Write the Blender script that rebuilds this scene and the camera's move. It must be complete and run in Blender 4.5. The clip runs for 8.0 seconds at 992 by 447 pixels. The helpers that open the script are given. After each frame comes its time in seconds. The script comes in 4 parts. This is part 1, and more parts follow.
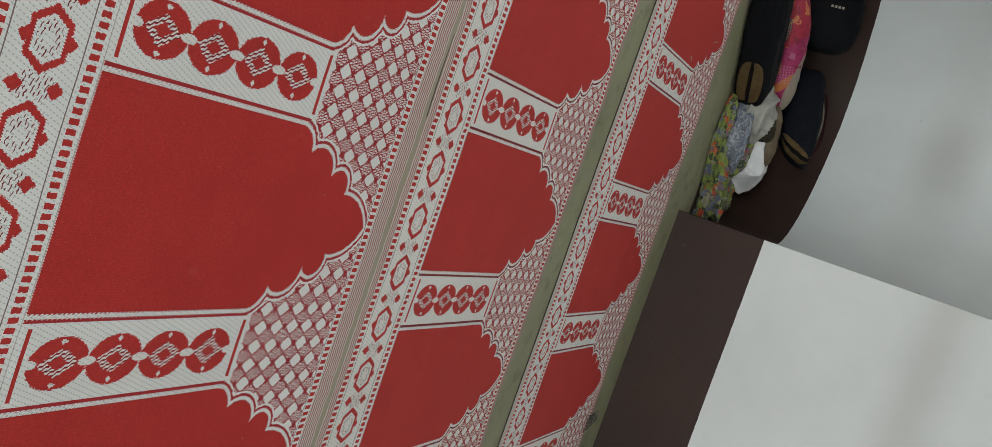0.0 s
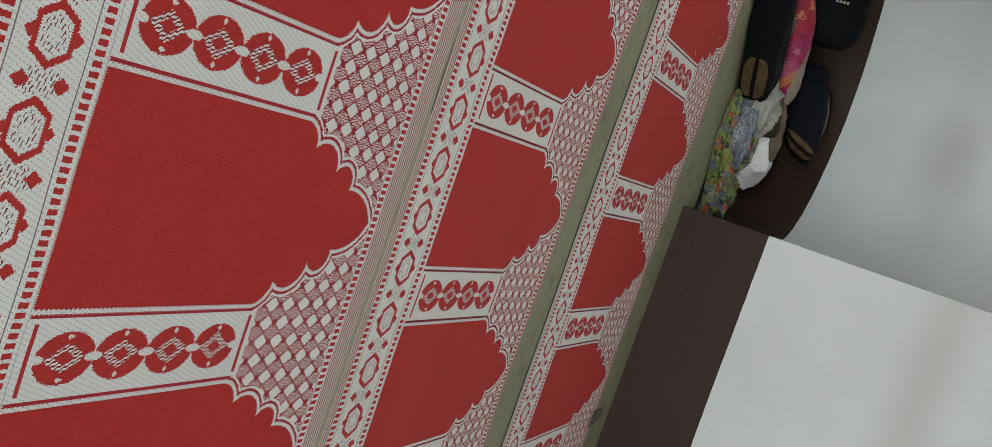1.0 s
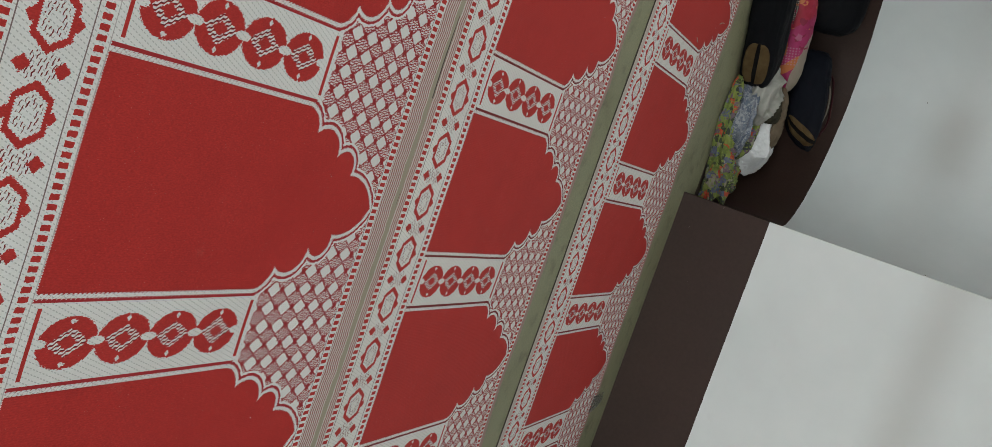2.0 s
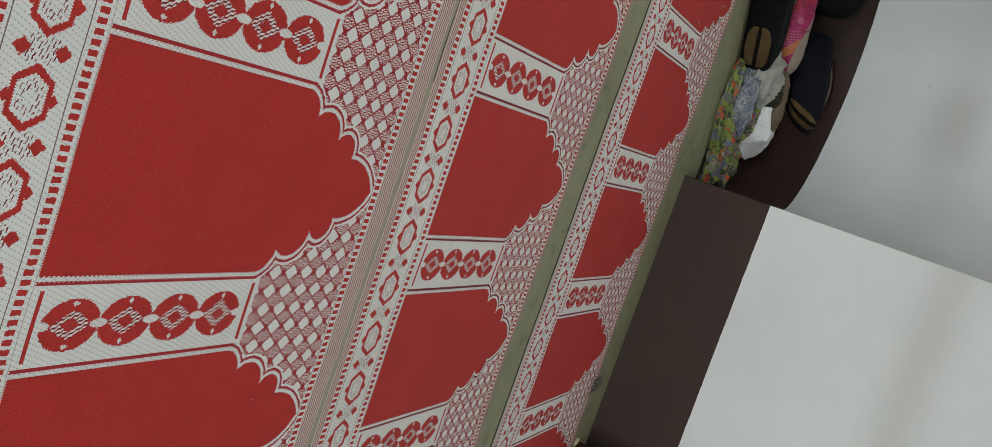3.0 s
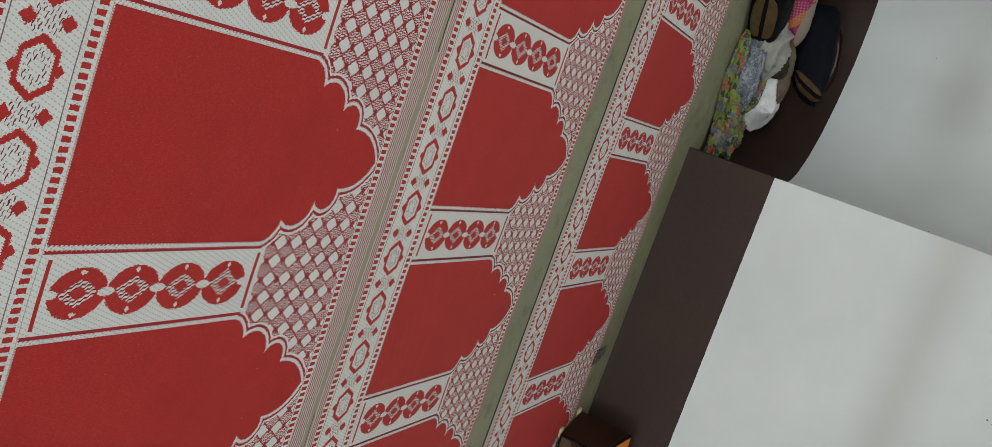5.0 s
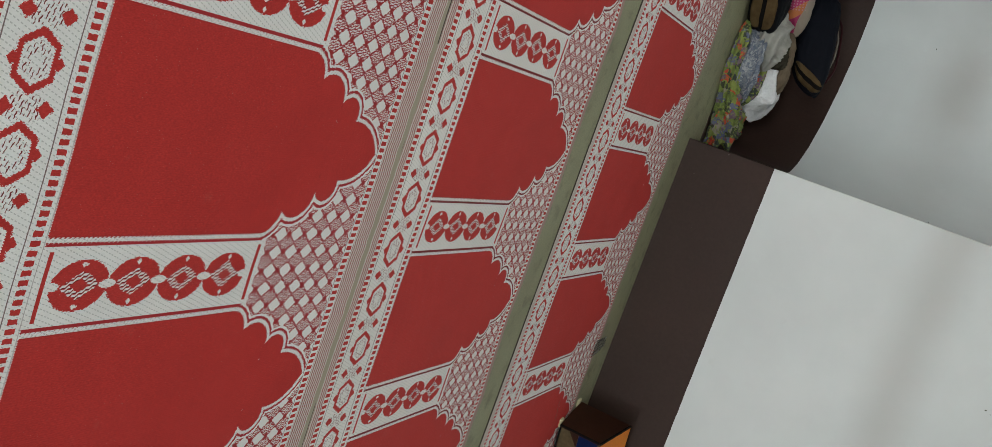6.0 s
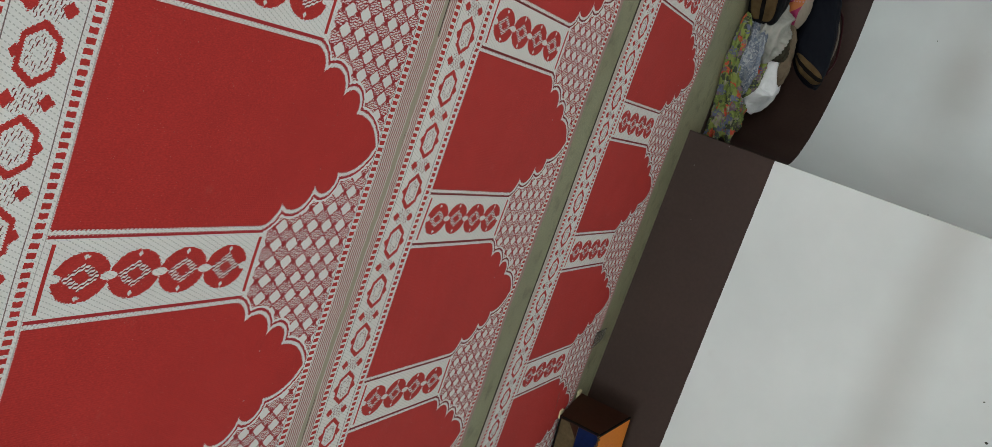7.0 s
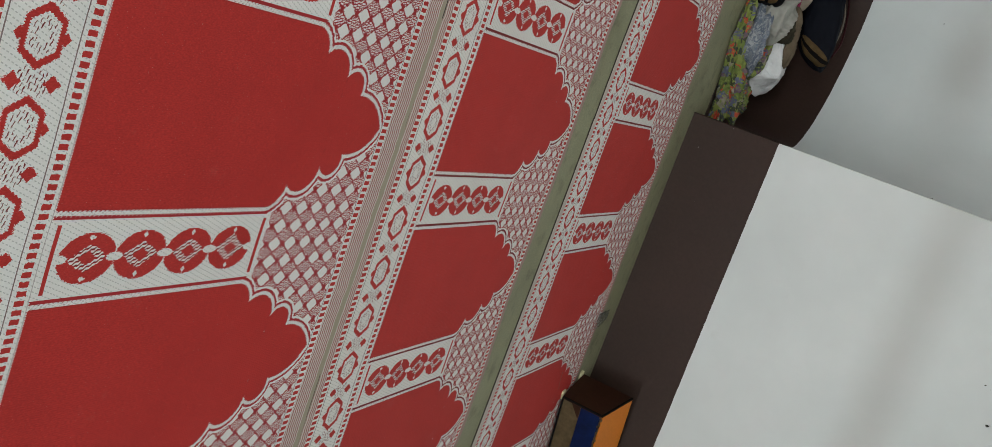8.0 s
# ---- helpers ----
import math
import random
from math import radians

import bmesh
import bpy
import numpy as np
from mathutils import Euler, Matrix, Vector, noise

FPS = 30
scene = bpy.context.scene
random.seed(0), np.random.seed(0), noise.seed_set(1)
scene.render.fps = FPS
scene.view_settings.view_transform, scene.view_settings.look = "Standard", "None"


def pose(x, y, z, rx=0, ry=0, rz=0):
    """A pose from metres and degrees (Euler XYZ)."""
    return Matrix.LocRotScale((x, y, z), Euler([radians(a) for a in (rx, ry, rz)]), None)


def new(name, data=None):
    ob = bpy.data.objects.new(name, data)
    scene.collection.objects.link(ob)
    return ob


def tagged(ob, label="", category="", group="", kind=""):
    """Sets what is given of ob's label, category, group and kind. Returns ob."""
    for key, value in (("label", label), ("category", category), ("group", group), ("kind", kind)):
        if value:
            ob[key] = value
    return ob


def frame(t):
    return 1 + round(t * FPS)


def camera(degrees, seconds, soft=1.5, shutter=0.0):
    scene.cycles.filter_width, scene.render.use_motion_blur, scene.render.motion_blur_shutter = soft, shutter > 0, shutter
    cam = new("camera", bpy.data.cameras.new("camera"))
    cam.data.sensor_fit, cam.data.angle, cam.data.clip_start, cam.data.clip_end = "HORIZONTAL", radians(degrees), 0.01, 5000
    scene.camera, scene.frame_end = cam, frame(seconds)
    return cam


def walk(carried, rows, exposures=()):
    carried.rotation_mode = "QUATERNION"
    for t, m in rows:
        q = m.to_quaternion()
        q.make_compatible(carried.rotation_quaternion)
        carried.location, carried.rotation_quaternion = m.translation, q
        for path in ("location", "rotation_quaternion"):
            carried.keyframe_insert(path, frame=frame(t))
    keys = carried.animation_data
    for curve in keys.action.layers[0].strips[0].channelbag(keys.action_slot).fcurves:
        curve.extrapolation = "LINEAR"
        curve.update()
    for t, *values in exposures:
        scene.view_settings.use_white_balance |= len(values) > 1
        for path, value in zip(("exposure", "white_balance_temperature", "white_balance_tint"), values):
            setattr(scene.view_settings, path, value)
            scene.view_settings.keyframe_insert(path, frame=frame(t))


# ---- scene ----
cam = camera(53.52, 8.0, soft=0.6)
walk(cam, [
    (0.0, pose(0.6280, -1.0782, 1.1225, -40.574, -59.260, 130.138)),
    (0.5, pose(0.6296, -1.0791, 1.1226, -40.412, -59.206, 129.840)),
    (1.0, pose(0.6309, -1.0802, 1.1229, -40.391, -59.132, 129.693)),
    (1.5, pose(0.6319, -1.0814, 1.1233, -40.661, -59.095, 129.697)),
    (3.0, pose(0.6331, -1.0859, 1.1248, -42.178, -59.010, 129.734)),
    (3.5, pose(0.6329, -1.0877, 1.1254, -42.317, -59.000, 129.737)),
    (4.0, pose(0.6324, -1.0897, 1.1262, -42.959, -58.819, 129.876)),
    (4.5, pose(0.6316, -1.0918, 1.1270, -43.566, -58.677, 129.884)),
    (6.0, pose(0.6273, -1.0989, 1.1299, -44.466, -58.651, 129.761)),
    (6.5, pose(0.6253, -1.1016, 1.1311, -44.707, -58.612, 129.821)),
    (7.0, pose(0.6230, -1.1045, 1.1323, -45.034, -58.572, 129.817)),
    (7.5, pose(0.6204, -1.1074, 1.1336, -45.424, -58.482, 129.789)),
    (8.0, pose(0.6175, -1.1106, 1.1350, -46.217, -58.209, 129.867)),
], exposures=[(0.0, -0.20), (8.0, -0.16)])

# ---- measures, in metres ----
U = 0.55                     # one repeat of the mats' pattern
YW = 6.72 * U                # front of the north wall
DADO = 0.788 * U             # height of the brown paint
NX0, NX1 = -1.90 * U, 1.163 * U   # the niche's two jambs
NYC, NDEEP = 7.50 * U, 1.50 * U   # where its round back begins, and how deep it is from there
CEIL = 3.0
# unseen ends of the room; Y0 set far back to even the light
X0, X1, Y0 = -4.0, 5.6, -9.5

# ---- light: assumed fluorescent battens, unseen, added to light the room ----
world = bpy.data.worlds.new("world")
scene.world = world
world.use_nodes = True
sky = world.node_tree.nodes.new("ShaderNodeTexSky")
sky.sky_type, sky.sun_disc, sky.sun_elevation, sky.sun_rotation = "NISHITA", False, radians(40), radians(20)
world.node_tree.links.new(sky.outputs[0], world.node_tree.nodes["Background"].inputs[0])
world.node_tree.nodes["Background"].inputs[1].default_value = 0.05
UNSEEN_TUBES = [(-2.4, 1.8, 34.0), (1.2, 0.8, 8.0), (3.0, -2.0, 12.0), (-1.0, -4.0, 26.0), (1.6, -4.0, 22.0)]   # x, y, watts
for tx, ty, watts in UNSEEN_TUBES:
    lamp = bpy.data.lights.new("unseen_tube_lamp", "AREA")
    lamp.shape, lamp.size, lamp.size_y = "RECTANGLE", 1.15, 0.10
    lamp.energy, lamp.color = watts, (0.952, 0.98, 0.972)
    ob = new("unseen_tube_lamp", lamp)
    ob.matrix_world = pose(tx, ty, CEIL - 0.14)
# lamps in window openings added behind the camera, unseen, for frontal light
ADDED_WINDOWS = [(-2.9, 125.0), (-0.2, 85.0), (2.2, 145.0), (4.5, 200.0)]   # x, watts
WW, WZ0, WZ1 = 0.75, 0.95, 2.45
for wx, watts in ADDED_WINDOWS:
    lamp = bpy.data.lights.new("added_window_lamp", "AREA")
    lamp.shape, lamp.size, lamp.size_y = "RECTANGLE", 2 * WW, WZ1 - WZ0
    lamp.energy, lamp.color = watts, (0.936, 0.968, 0.970)
    ob = new("added_window_lamp", lamp)
    ob.matrix_world = pose(wx, Y0 - 0.10, (WZ0 + WZ1) / 2, 90, 0, 0)


# ---- node helpers ----
class Ex:
    """A value in a node tree, with arithmetic."""

    def __init__(self, tree, socket):
        self.tree, self.socket = tree, socket

    def op(self, kind, *others):
        n = self.tree.nodes.new("ShaderNodeMath")
        n.operation = kind
        for i, o in enumerate((self, *others)):
            if isinstance(o, Ex):
                self.tree.links.new(o.socket, n.inputs[i])
            else:
                n.inputs[i].default_value = o
        return Ex(self.tree, n.outputs[0])

    def __add__(self, o): return self.op("ADD", o)
    def __radd__(self, o): return self.op("ADD", o)
    def __sub__(self, o): return self.op("SUBTRACT", o)
    def __rsub__(self, o): return (self * -1.0) + o
    def __mul__(self, o): return self.op("MULTIPLY", o)
    def __rmul__(self, o): return self.op("MULTIPLY", o)
    def __truediv__(self, o): return self.op("DIVIDE", o)
    def lt(self, o): return self.op("LESS_THAN", o)
    def gt(self, o): return self.op("GREATER_THAN", o)
    def mn(self, o): return self.op("MINIMUM", o)
    def mx(self, o): return self.op("MAXIMUM", o)
    def ab(self): return self.op("ABSOLUTE")
    def fr(self): return self.op("FRACT")
    def fl(self): return self.op("FLOOR")
    def within(self, a, b): return self.gt(a) * self.lt(b)
    def no(self): return 1.0 - self


def near_to(a, b, ca, cb, ra, rb):
    """How far (a, b) is from a centre, 1 on the ellipse of those radii."""
    p, q = (a - ca) * (1.0 / ra), (b - cb) * (1.0 / rb)
    return (p * p + q * q).op("SQRT")


def material(name, colour=(0.5, 0.5, 0.5), rough=0.6, metal=0.0):
    m = bpy.data.materials.new(name)
    m.use_nodes = True
    b = m.node_tree.nodes["Principled BSDF"]
    b.inputs["Base Color"].default_value = (*colour, 1)
    b.inputs["Roughness"].default_value = rough
    b.inputs["Metallic"].default_value = metal
    return m, m.node_tree, b


def noise_of(tree, scale, detail=4.0, rough=0.55, kind="Object", dist=0.0, stretch=None):
    co = tree.nodes.new("ShaderNodeTexCoord").outputs[kind]
    if stretch:
        mp = tree.nodes.new("ShaderNodeMapping")
        mp.inputs["Scale"].default_value = stretch
        tree.links.new(co, mp.inputs[0])
        co = mp.outputs[0]
    n = tree.nodes.new("ShaderNodeTexNoise")
    n.inputs["Scale"].default_value, n.inputs["Detail"].default_value = scale, detail
    n.inputs["Roughness"].default_value, n.inputs["Distortion"].default_value = rough, dist
    tree.links.new(co, n.inputs["Vector"])
    return n.outputs["Fac"]


def ramp(tree, fac, *stops):
    r = tree.nodes.new("ShaderNodeValToRGB")
    while len(r.color_ramp.elements) < len(stops):
        r.color_ramp.elements.new(0.5)
    for e, (at, c) in zip(r.color_ramp.elements, stops):
        e.position, e.color = at, (*c, 1)
    tree.links.new(fac, r.inputs[0])
    return r.outputs[0]


def mix(tree, fac, a, b, kind="MIX"):
    n = tree.nodes.new("ShaderNodeMix")
    n.data_type, n.blend_type = "RGBA", kind
    for sock, val in ((n.inputs["Factor"], fac), (n.inputs[6], a), (n.inputs[7], b)):
        if isinstance(val, Ex):
            val = val.socket
        if isinstance(val, bpy.types.NodeSocket):
            tree.links.new(val, sock)
        elif isinstance(val, tuple):
            sock.default_value = (*val, 1)
        else:
            sock.default_value = val
    return n.outputs[2]


def bump(tree, bsdf, height, strength, distance):
    n = tree.nodes.new("ShaderNodeBump")
    n.inputs["Strength"].default_value, n.inputs["Distance"].default_value = strength, distance
    if isinstance(height, Ex):
        height = height.socket
    tree.links.new(height, n.inputs["Height"])
    tree.links.new(n.outputs[0], bsdf.inputs["Normal"])


def worn(name, a, b, scale, rough, fine=60.0, strength=0.15, distance=0.002, rough2=None):
    """A plain surface: two colours in large clouds, fine grain in the relief and in the gloss."""
    m, tree, bsdf = material(name, a, rough)
    big = noise_of(tree, scale, 5)
    small = noise_of(tree, fine, 3)
    c = ramp(tree, big, (0.35, a), (0.68, b))
    c = mix(tree, 0.25, c, ramp(tree, small, (0.3, tuple(x * 0.75 for x in a)), (0.7, tuple(min(1, x * 1.2) for x in b))))
    tree.links.new(c, bsdf.inputs["Base Color"])
    r = tree.nodes.new("ShaderNodeMapRange")
    r.inputs["To Min"].default_value, r.inputs["To Max"].default_value = rough - 0.08, (rough2 or rough + 0.1)
    tree.links.new(big, r.inputs[0])
    tree.links.new(r.outputs[0], bsdf.inputs["Roughness"])
    bump(tree, bsdf, small, strength, distance)
    return m


def mat_weave(name, thread, tint=(1.0, 1.0, 1.0), plain=0.0, front=0.0):
    """Red and white woven plastic: arched panels, bands of rosettes, a lattice and a medallion border. UV is in pattern repeats; thread: the colour of its outlines, tint: how its white has yellowed, plain, front: how far its back and front selvedges are plain."""
    m, tree, bsdf = material(name, (0.5, 0.1, 0.1), 0.5)
    uv = tree.nodes.new("ShaderNodeTexCoord").outputs["UV"]
    sep = tree.nodes.new("ShaderNodeSeparateXYZ")
    tree.links.new(uv, sep.inputs[0])
    u0, v0 = Ex(tree, sep.outputs[0]), Ex(tree, sep.outputs[1])
    # the threads: steps along both ways
    tu, tv = 0.0040, 0.0066
    uq = ((u0 * (1 / tu)).fl() + 0.5) * tu
    vshift = ((u0 * (1 / tu)).fl() * 0.5).fr() * tv
    v = (((v0 + vshift) * (1 / tv)).fl() + 0.5) * tv - vshift
    u = uq
    w = ((u - 0.1467).fr() - 0.5).ab()           # from the panel's middle line
    bw = 0.5 - w                                   # from the band's middle line
    # the arched panel
    d = (w - 0.347).mx(v - 0.93)
    for a, b, r in ((-0.104, 1.335, 0.228), (0.144, 1.252, 0.071), (0.178, 1.086, 0.106), (0.250, 0.922, 0.097)):
        d = d.mn((((w - a) * (w - a)) + ((v - b) * (v - b))).op("SQRT") - r)
    for a, b in ((0.255, 1.015), (0.190, 1.188), (0.108, 1.310)):
        d = d.mn((w - a).mx(v - b))
    bead = ((u0 + v0) * (1 / 0.0170)).fr()
    dj = d + (bead - 0.5) * 0.0042
    inside = dj.lt(0.0)
    past = v.gt(-0.013)
    line = dj.gt(0.0150) * d.lt(0.0262)
    # rosettes in the band
    k = ((v - 0.154) * (1 / 0.2167) + 0.5).fl().mx(0.0).mn(3.0)
    dv = (v - 0.154) - k * 0.2167
    rag = Ex(tree, noise_of(tree, 1.0, 1, 0.5, kind="UV", stretch=(150, 90, 1))) - 0.5
    rose = (near_to(bw, dv, 0.0, 0.0, 0.084, 0.110) + rag * 0.12).lt(1.0)
    hrow = (u0 + v0 * 0.50) * (1 / 0.0138) + ((v0 * (1 / 0.0230)).fr() - 0.5).ab() * 0.80
    hcell = tree.nodes.new("ShaderNodeTexWhiteNoise")
    hcell.noise_dimensions = "1D"
    tree.links.new(hrow.fl().socket, hcell.inputs["W"])
    jag = (Ex(tree, hcell.outputs["Value"]) - 0.5) * 0.20
    rim = bw * (1 / 0.050) + dv.ab() * (1 / 0.076) + jag
    eye = bw * (1 / 0.024) + dv.ab() * (1 / 0.036)
    hatch = rim.lt(1.0) * eye.gt(1.0)
    rose = rose * (hatch * hrow.fr().lt(0.54)).no()
    rose = rose * ((bw - 0.068).ab() + dv.ab() * 0.8).lt(0.0098).no()
    dk = (((v - 0.2623) * (1 / 0.2167) + 0.5).fr() - 0.5).ab() * 0.2167
    rose = rose * (near_to(bw, dk, 0.0, 0.0, 0.0150, 0.034) + rag * 0.25).lt(1.0).no()
    bars = v0.within(0.012, 0.027).mx(v0.within(0.946, 0.963)) * bw.lt(0.110)
    band = rose.mx(bars) * v.lt(0.978) * d.gt(0.03)
    # lattice of white leaves
    sb = (u - 0.6467).fr() - 0.5
    lu = ((sb * (1 / 0.0745) + 0.5).fr() - 0.5).ab() * 0.0745
    lv = (((v - 1.065) * 10.0 + 0.5).fr() - 0.5).ab() * 0.1
    ld = (lu * (1 / 0.0305)).op("POWER", 1.12) + (lv * (1 / 0.0385)).op("POWER", 1.12)
    row = (u0 + v0 * 0.34) * (1 / 0.0108) + ((v0 * (1 / 0.0270)).fr() - 0.5).ab() * 0.90 + (Ex(tree, noise_of(tree, 1.0, 2, 0.6, kind="UV", stretch=(34, 26, 1))) - 0.5) * 1.2
    lh = row.fr().lt(0.56) * (v0 * (1 / 0.026) + row.fl() * 0.37).fr().gt(0.16)
    lj = ld + (Ex(tree, noise_of(tree, 1.0, 2, 0.6, kind="UV", stretch=(130, 70, 1))) - 0.5) * 0.55
    knot = (lu * (1 / 0.016) + (0.05 - lv) * (1 / 0.016)).lt(1.15)
    lat = lj.gt(1.00) * (lh * lj.gt(1.30) * knot.no()).no()
    lat = lat * v.within(0.985, 1.545) * d.gt(0.036)
    arch = inside.mx(line * v.lt(1.548)).mx(band).mx(lat) * past * v.lt(1.549)
    # borders
    step = (u0 * 34.0 + rag * 0.25).fr().lt(0.60)
    sq = step * (v0 + rag * 0.006).within(-0.064, -0.031).mx(v0.within(-0.368, -0.330)).mx(v0.within(1.560, 1.598))
    lines = v0.within(-0.0845, -0.0802).mx(v0.within(-0.3185, -0.3142)).mx((v0 + rag * 0.008).within(1.549, 1.5535))
    vw = v0 + (Ex(tree, noise_of(tree, 1.0, 3, 0.6, kind="UV", stretch=(11, 2, 1))) - 0.5) * 0.028
    tail = v.gt(1.604).mx(v.lt(-0.370)) * (vw * (1 / 0.0160)).fr().lt(0.50)
    mu = ((u - 0.009) * 4.0 + 0.5).fr() - 0.5
    mu = mu.ab() * 0.25
    mv = (v + 0.198).ab()
    hx = (mv * (1 / 0.066)).mx((mu + mv * 0.66) * (1 / 0.092)) + rag * 0.10
    hole = (mv * (1 / 0.048)).mx((mu + mv * 0.60) * (1 / 0.066)) + rag * 0.10
    ring = hx.lt(1.0) * hole.gt(1.0)
    zrow = (v0 + u0 * 0.30) * (1 / 0.0125) + (Ex(tree, noise_of(tree, 1.0, 1, 0.4, kind='UV', stretch=(90, 60, 1))) - 0.5) * 0.9
    zig = zrow.fr().lt(0.30) * ((u0 * (1 / 0.0300)) + zrow.fl() * 0.43).fr().gt(0.30)
    core = hole.within(0.36, 0.80) * zig
    spur = (mu + (mv - 0.072).ab()).lt(0.020)
    nu = 0.125 - mu
    dots = (nu * (1 / 0.0245) + (mv - 0.0630).ab() * (1 / 0.0290) + rag * 0.35).lt(1.0)
    cross = ((nu - mv * 1.0).ab().lt(0.016) * nu.lt(0.052)).mx(nu * (1 / 0.030) + mv * (1 / 0.030) - 1.0).gt(0.0) * (nu * (1 / 0.055) + mv * (1 / 0.055)).lt(1.35) * zig * dots.no()
    cross = cross.mx((nu * (1 / 0.026) + mv * (1 / 0.024)).lt(1.0) * zig) * hx.gt(1.12)
    med = ring.mx(core).mx(spur).mx(dots).mx(cross) * v.within(-0.308, -0.088)
    red = arch.mx(sq).mx(tail).mx(med)
    # colours
    big = noise_of(tree, 1.6, 4, kind="Object")
    fine = noise_of(tree, 240, 2, kind="Object")
    rc = ramp(tree, big, (0.3, (0.55, 0.0340, 0.0265)), (0.7, (0.64, 0.045, 0.0345)))
    worn_in = noise_of(tree, 4.5, 8, 0.68)
    rc = mix(tree, 0.5, rc, ramp(tree, worn_in, (0.30, (0.33, 0.0175, 0.017)), (0.50, (0.54, 0.0330, 0.0300)), (0.72, (0.62, 0.051, 0.045))))
    rc = mix(tree, 0.22, rc, ramp(tree, fine, (0.3, (0.26, 0.0160, 0.015)), (0.75, (0.54, 0.036, 0.030))))
    wc = ramp(tree, big, (0.3, (0.750, 0.741, 0.728)), (0.7, (0.815, 0.806, 0.793)))
    pin = ((u0 - v0 * 0.42) * (1 / 0.0165)).fr().lt(0.22) * ((v0 + u0 * 0.25) * (1 / 0.0140)).fr().lt(0.58)
    wc = mix(tree, pin * v.lt(0.99) * 0.55, wc, (0.30, 0.31, 0.29))
    stitch = d.within(-0.001, 0.015) * past * v.lt(1.55) * ((u0 + v0) * (1 / 0.0150)).fr().lt(0.24)
    wc = mix(tree, stitch * 0.30, wc, (0.42, 0.22, 0.20))
    wc = mix(tree, 1.0, wc, tint, "MULTIPLY")
    grain = noise_of(tree, 1.0, 2, 0.5, kind="UV", stretch=(260, 90, 1))
    rc = mix(tree, 0.42, rc, ramp(tree, grain, (0.30, (0.27, 0.0165, 0.016)), (0.72, (0.64, 0.050, 0.042))))
    cell = tree.nodes.new("ShaderNodeTexWhiteNoise")
    cell.noise_dimensions = "2D"
    cxy = tree.nodes.new("ShaderNodeCombineXYZ")
    tree.links.new((u0 * (1 / 0.0072)).fl().socket, cxy.inputs[0])
    tree.links.new((v0 * (1 / 0.0120) + (u0 * (1 / 0.0072)).fl() * 0.5).fl().socket, cxy.inputs[1])
    tree.links.new(cxy.outputs[0], cell.inputs["Vector"])
    th = Ex(tree, cell.outputs["Value"])
    wc = mix(tree, th * 0.12, wc, (0.56, 0.55, 0.53))
    rc = mix(tree, th * 0.20, rc, (0.27, 0.0175, 0.018))
    rc = mix(tree, lat * 0.55, rc, (0.250, 0.013, 0.022))      # the lattice's red, mixed towards a darker maroon
    rc = mix(tree, hatch * hrow.fr().within(0.54, 0.84) * 0.8, rc, (0.085, 0.012, 0.016))
    rc = mix(tree, tail * 0.8, rc, (0.25, 0.060, 0.055))      # browned stripes of the selvedge
    rc = mix(tree, line * past * 0.75, rc, thread)
    rc = mix(tree, core.mx(cross) * 0.75, rc, (0.085, 0.018, 0.020))
    c = mix(tree, red, wc, rc)
    # thin shade line of the raised white pattern, painted round the panel
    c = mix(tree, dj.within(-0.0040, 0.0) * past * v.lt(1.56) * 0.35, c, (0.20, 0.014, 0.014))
    c = mix(tree, lines * 0.85, c, (0.12, 0.050, 0.050))
    c = mix(tree, v0.within(-0.0175, -0.0140) * 0.4, c, (0.10, 0.020, 0.022))
    # the faded, striped selvedges
    sel = v0.gt(1.604).mx(v0.lt(-0.370))
    c = mix(tree, sel * 0.42, c, (0.44, 0.29, 0.26))
    c = mix(tree, v0.gt(1.604) * plain, c, (0.37, 0.225, 0.200))
    c = mix(tree, v0.lt(-0.370) * front, c, (0.58, 0.52, 0.46))
    c = mix(tree, vw.lt(-0.433).mx(vw.gt(1.714)), c, (0.37, 0.325, 0.245))
    c = mix(tree, vw.within(1.706, 1.7105).mx(vw.within(-0.4275, -0.4235)), c, (0.62, 0.57, 0.51))
    c = mix(tree, v0.lt(-0.4355), c, (0.060, 0.048, 0.040))      # shadow line under the lifted front edge, painted dark
    # dust and scuffs
    scuff = ramp(tree, noise_of(tree, 7.0, 8, 0.7), (0.62, (0, 0, 0)), (0.80, (1, 1, 1)))
    c = mix(tree, Ex(tree, scuff) * 0.15 + plain * 0.02, c, (0.55, 0.42, 0.36))
    fluff = Ex(tree, noise_of(tree, 330, 1)).gt(0.775)
    c = mix(tree, fluff * 0.30, c, (0.62, 0.56, 0.50))
    tree.links.new(c, bsdf.inputs["Base Color"])
    gl = Ex(tree, big) * 0.2 + 0.62
    bsdf.inputs["Specular IOR Level"].default_value = 0.22
    tree.links.new(gl.socket, bsdf.inputs["Roughness"])
    tw = (((u0 * (1 / 0.0084)).fr() - 0.5).ab() + ((v0 * (1 / 0.0124) + (u0 * (1 / 0.0084)).fl() * 0.5).fr() - 0.5).ab())
    bump(tree, bsdf, tw + red * 0.25, 0.38, 0.0012)
    return m


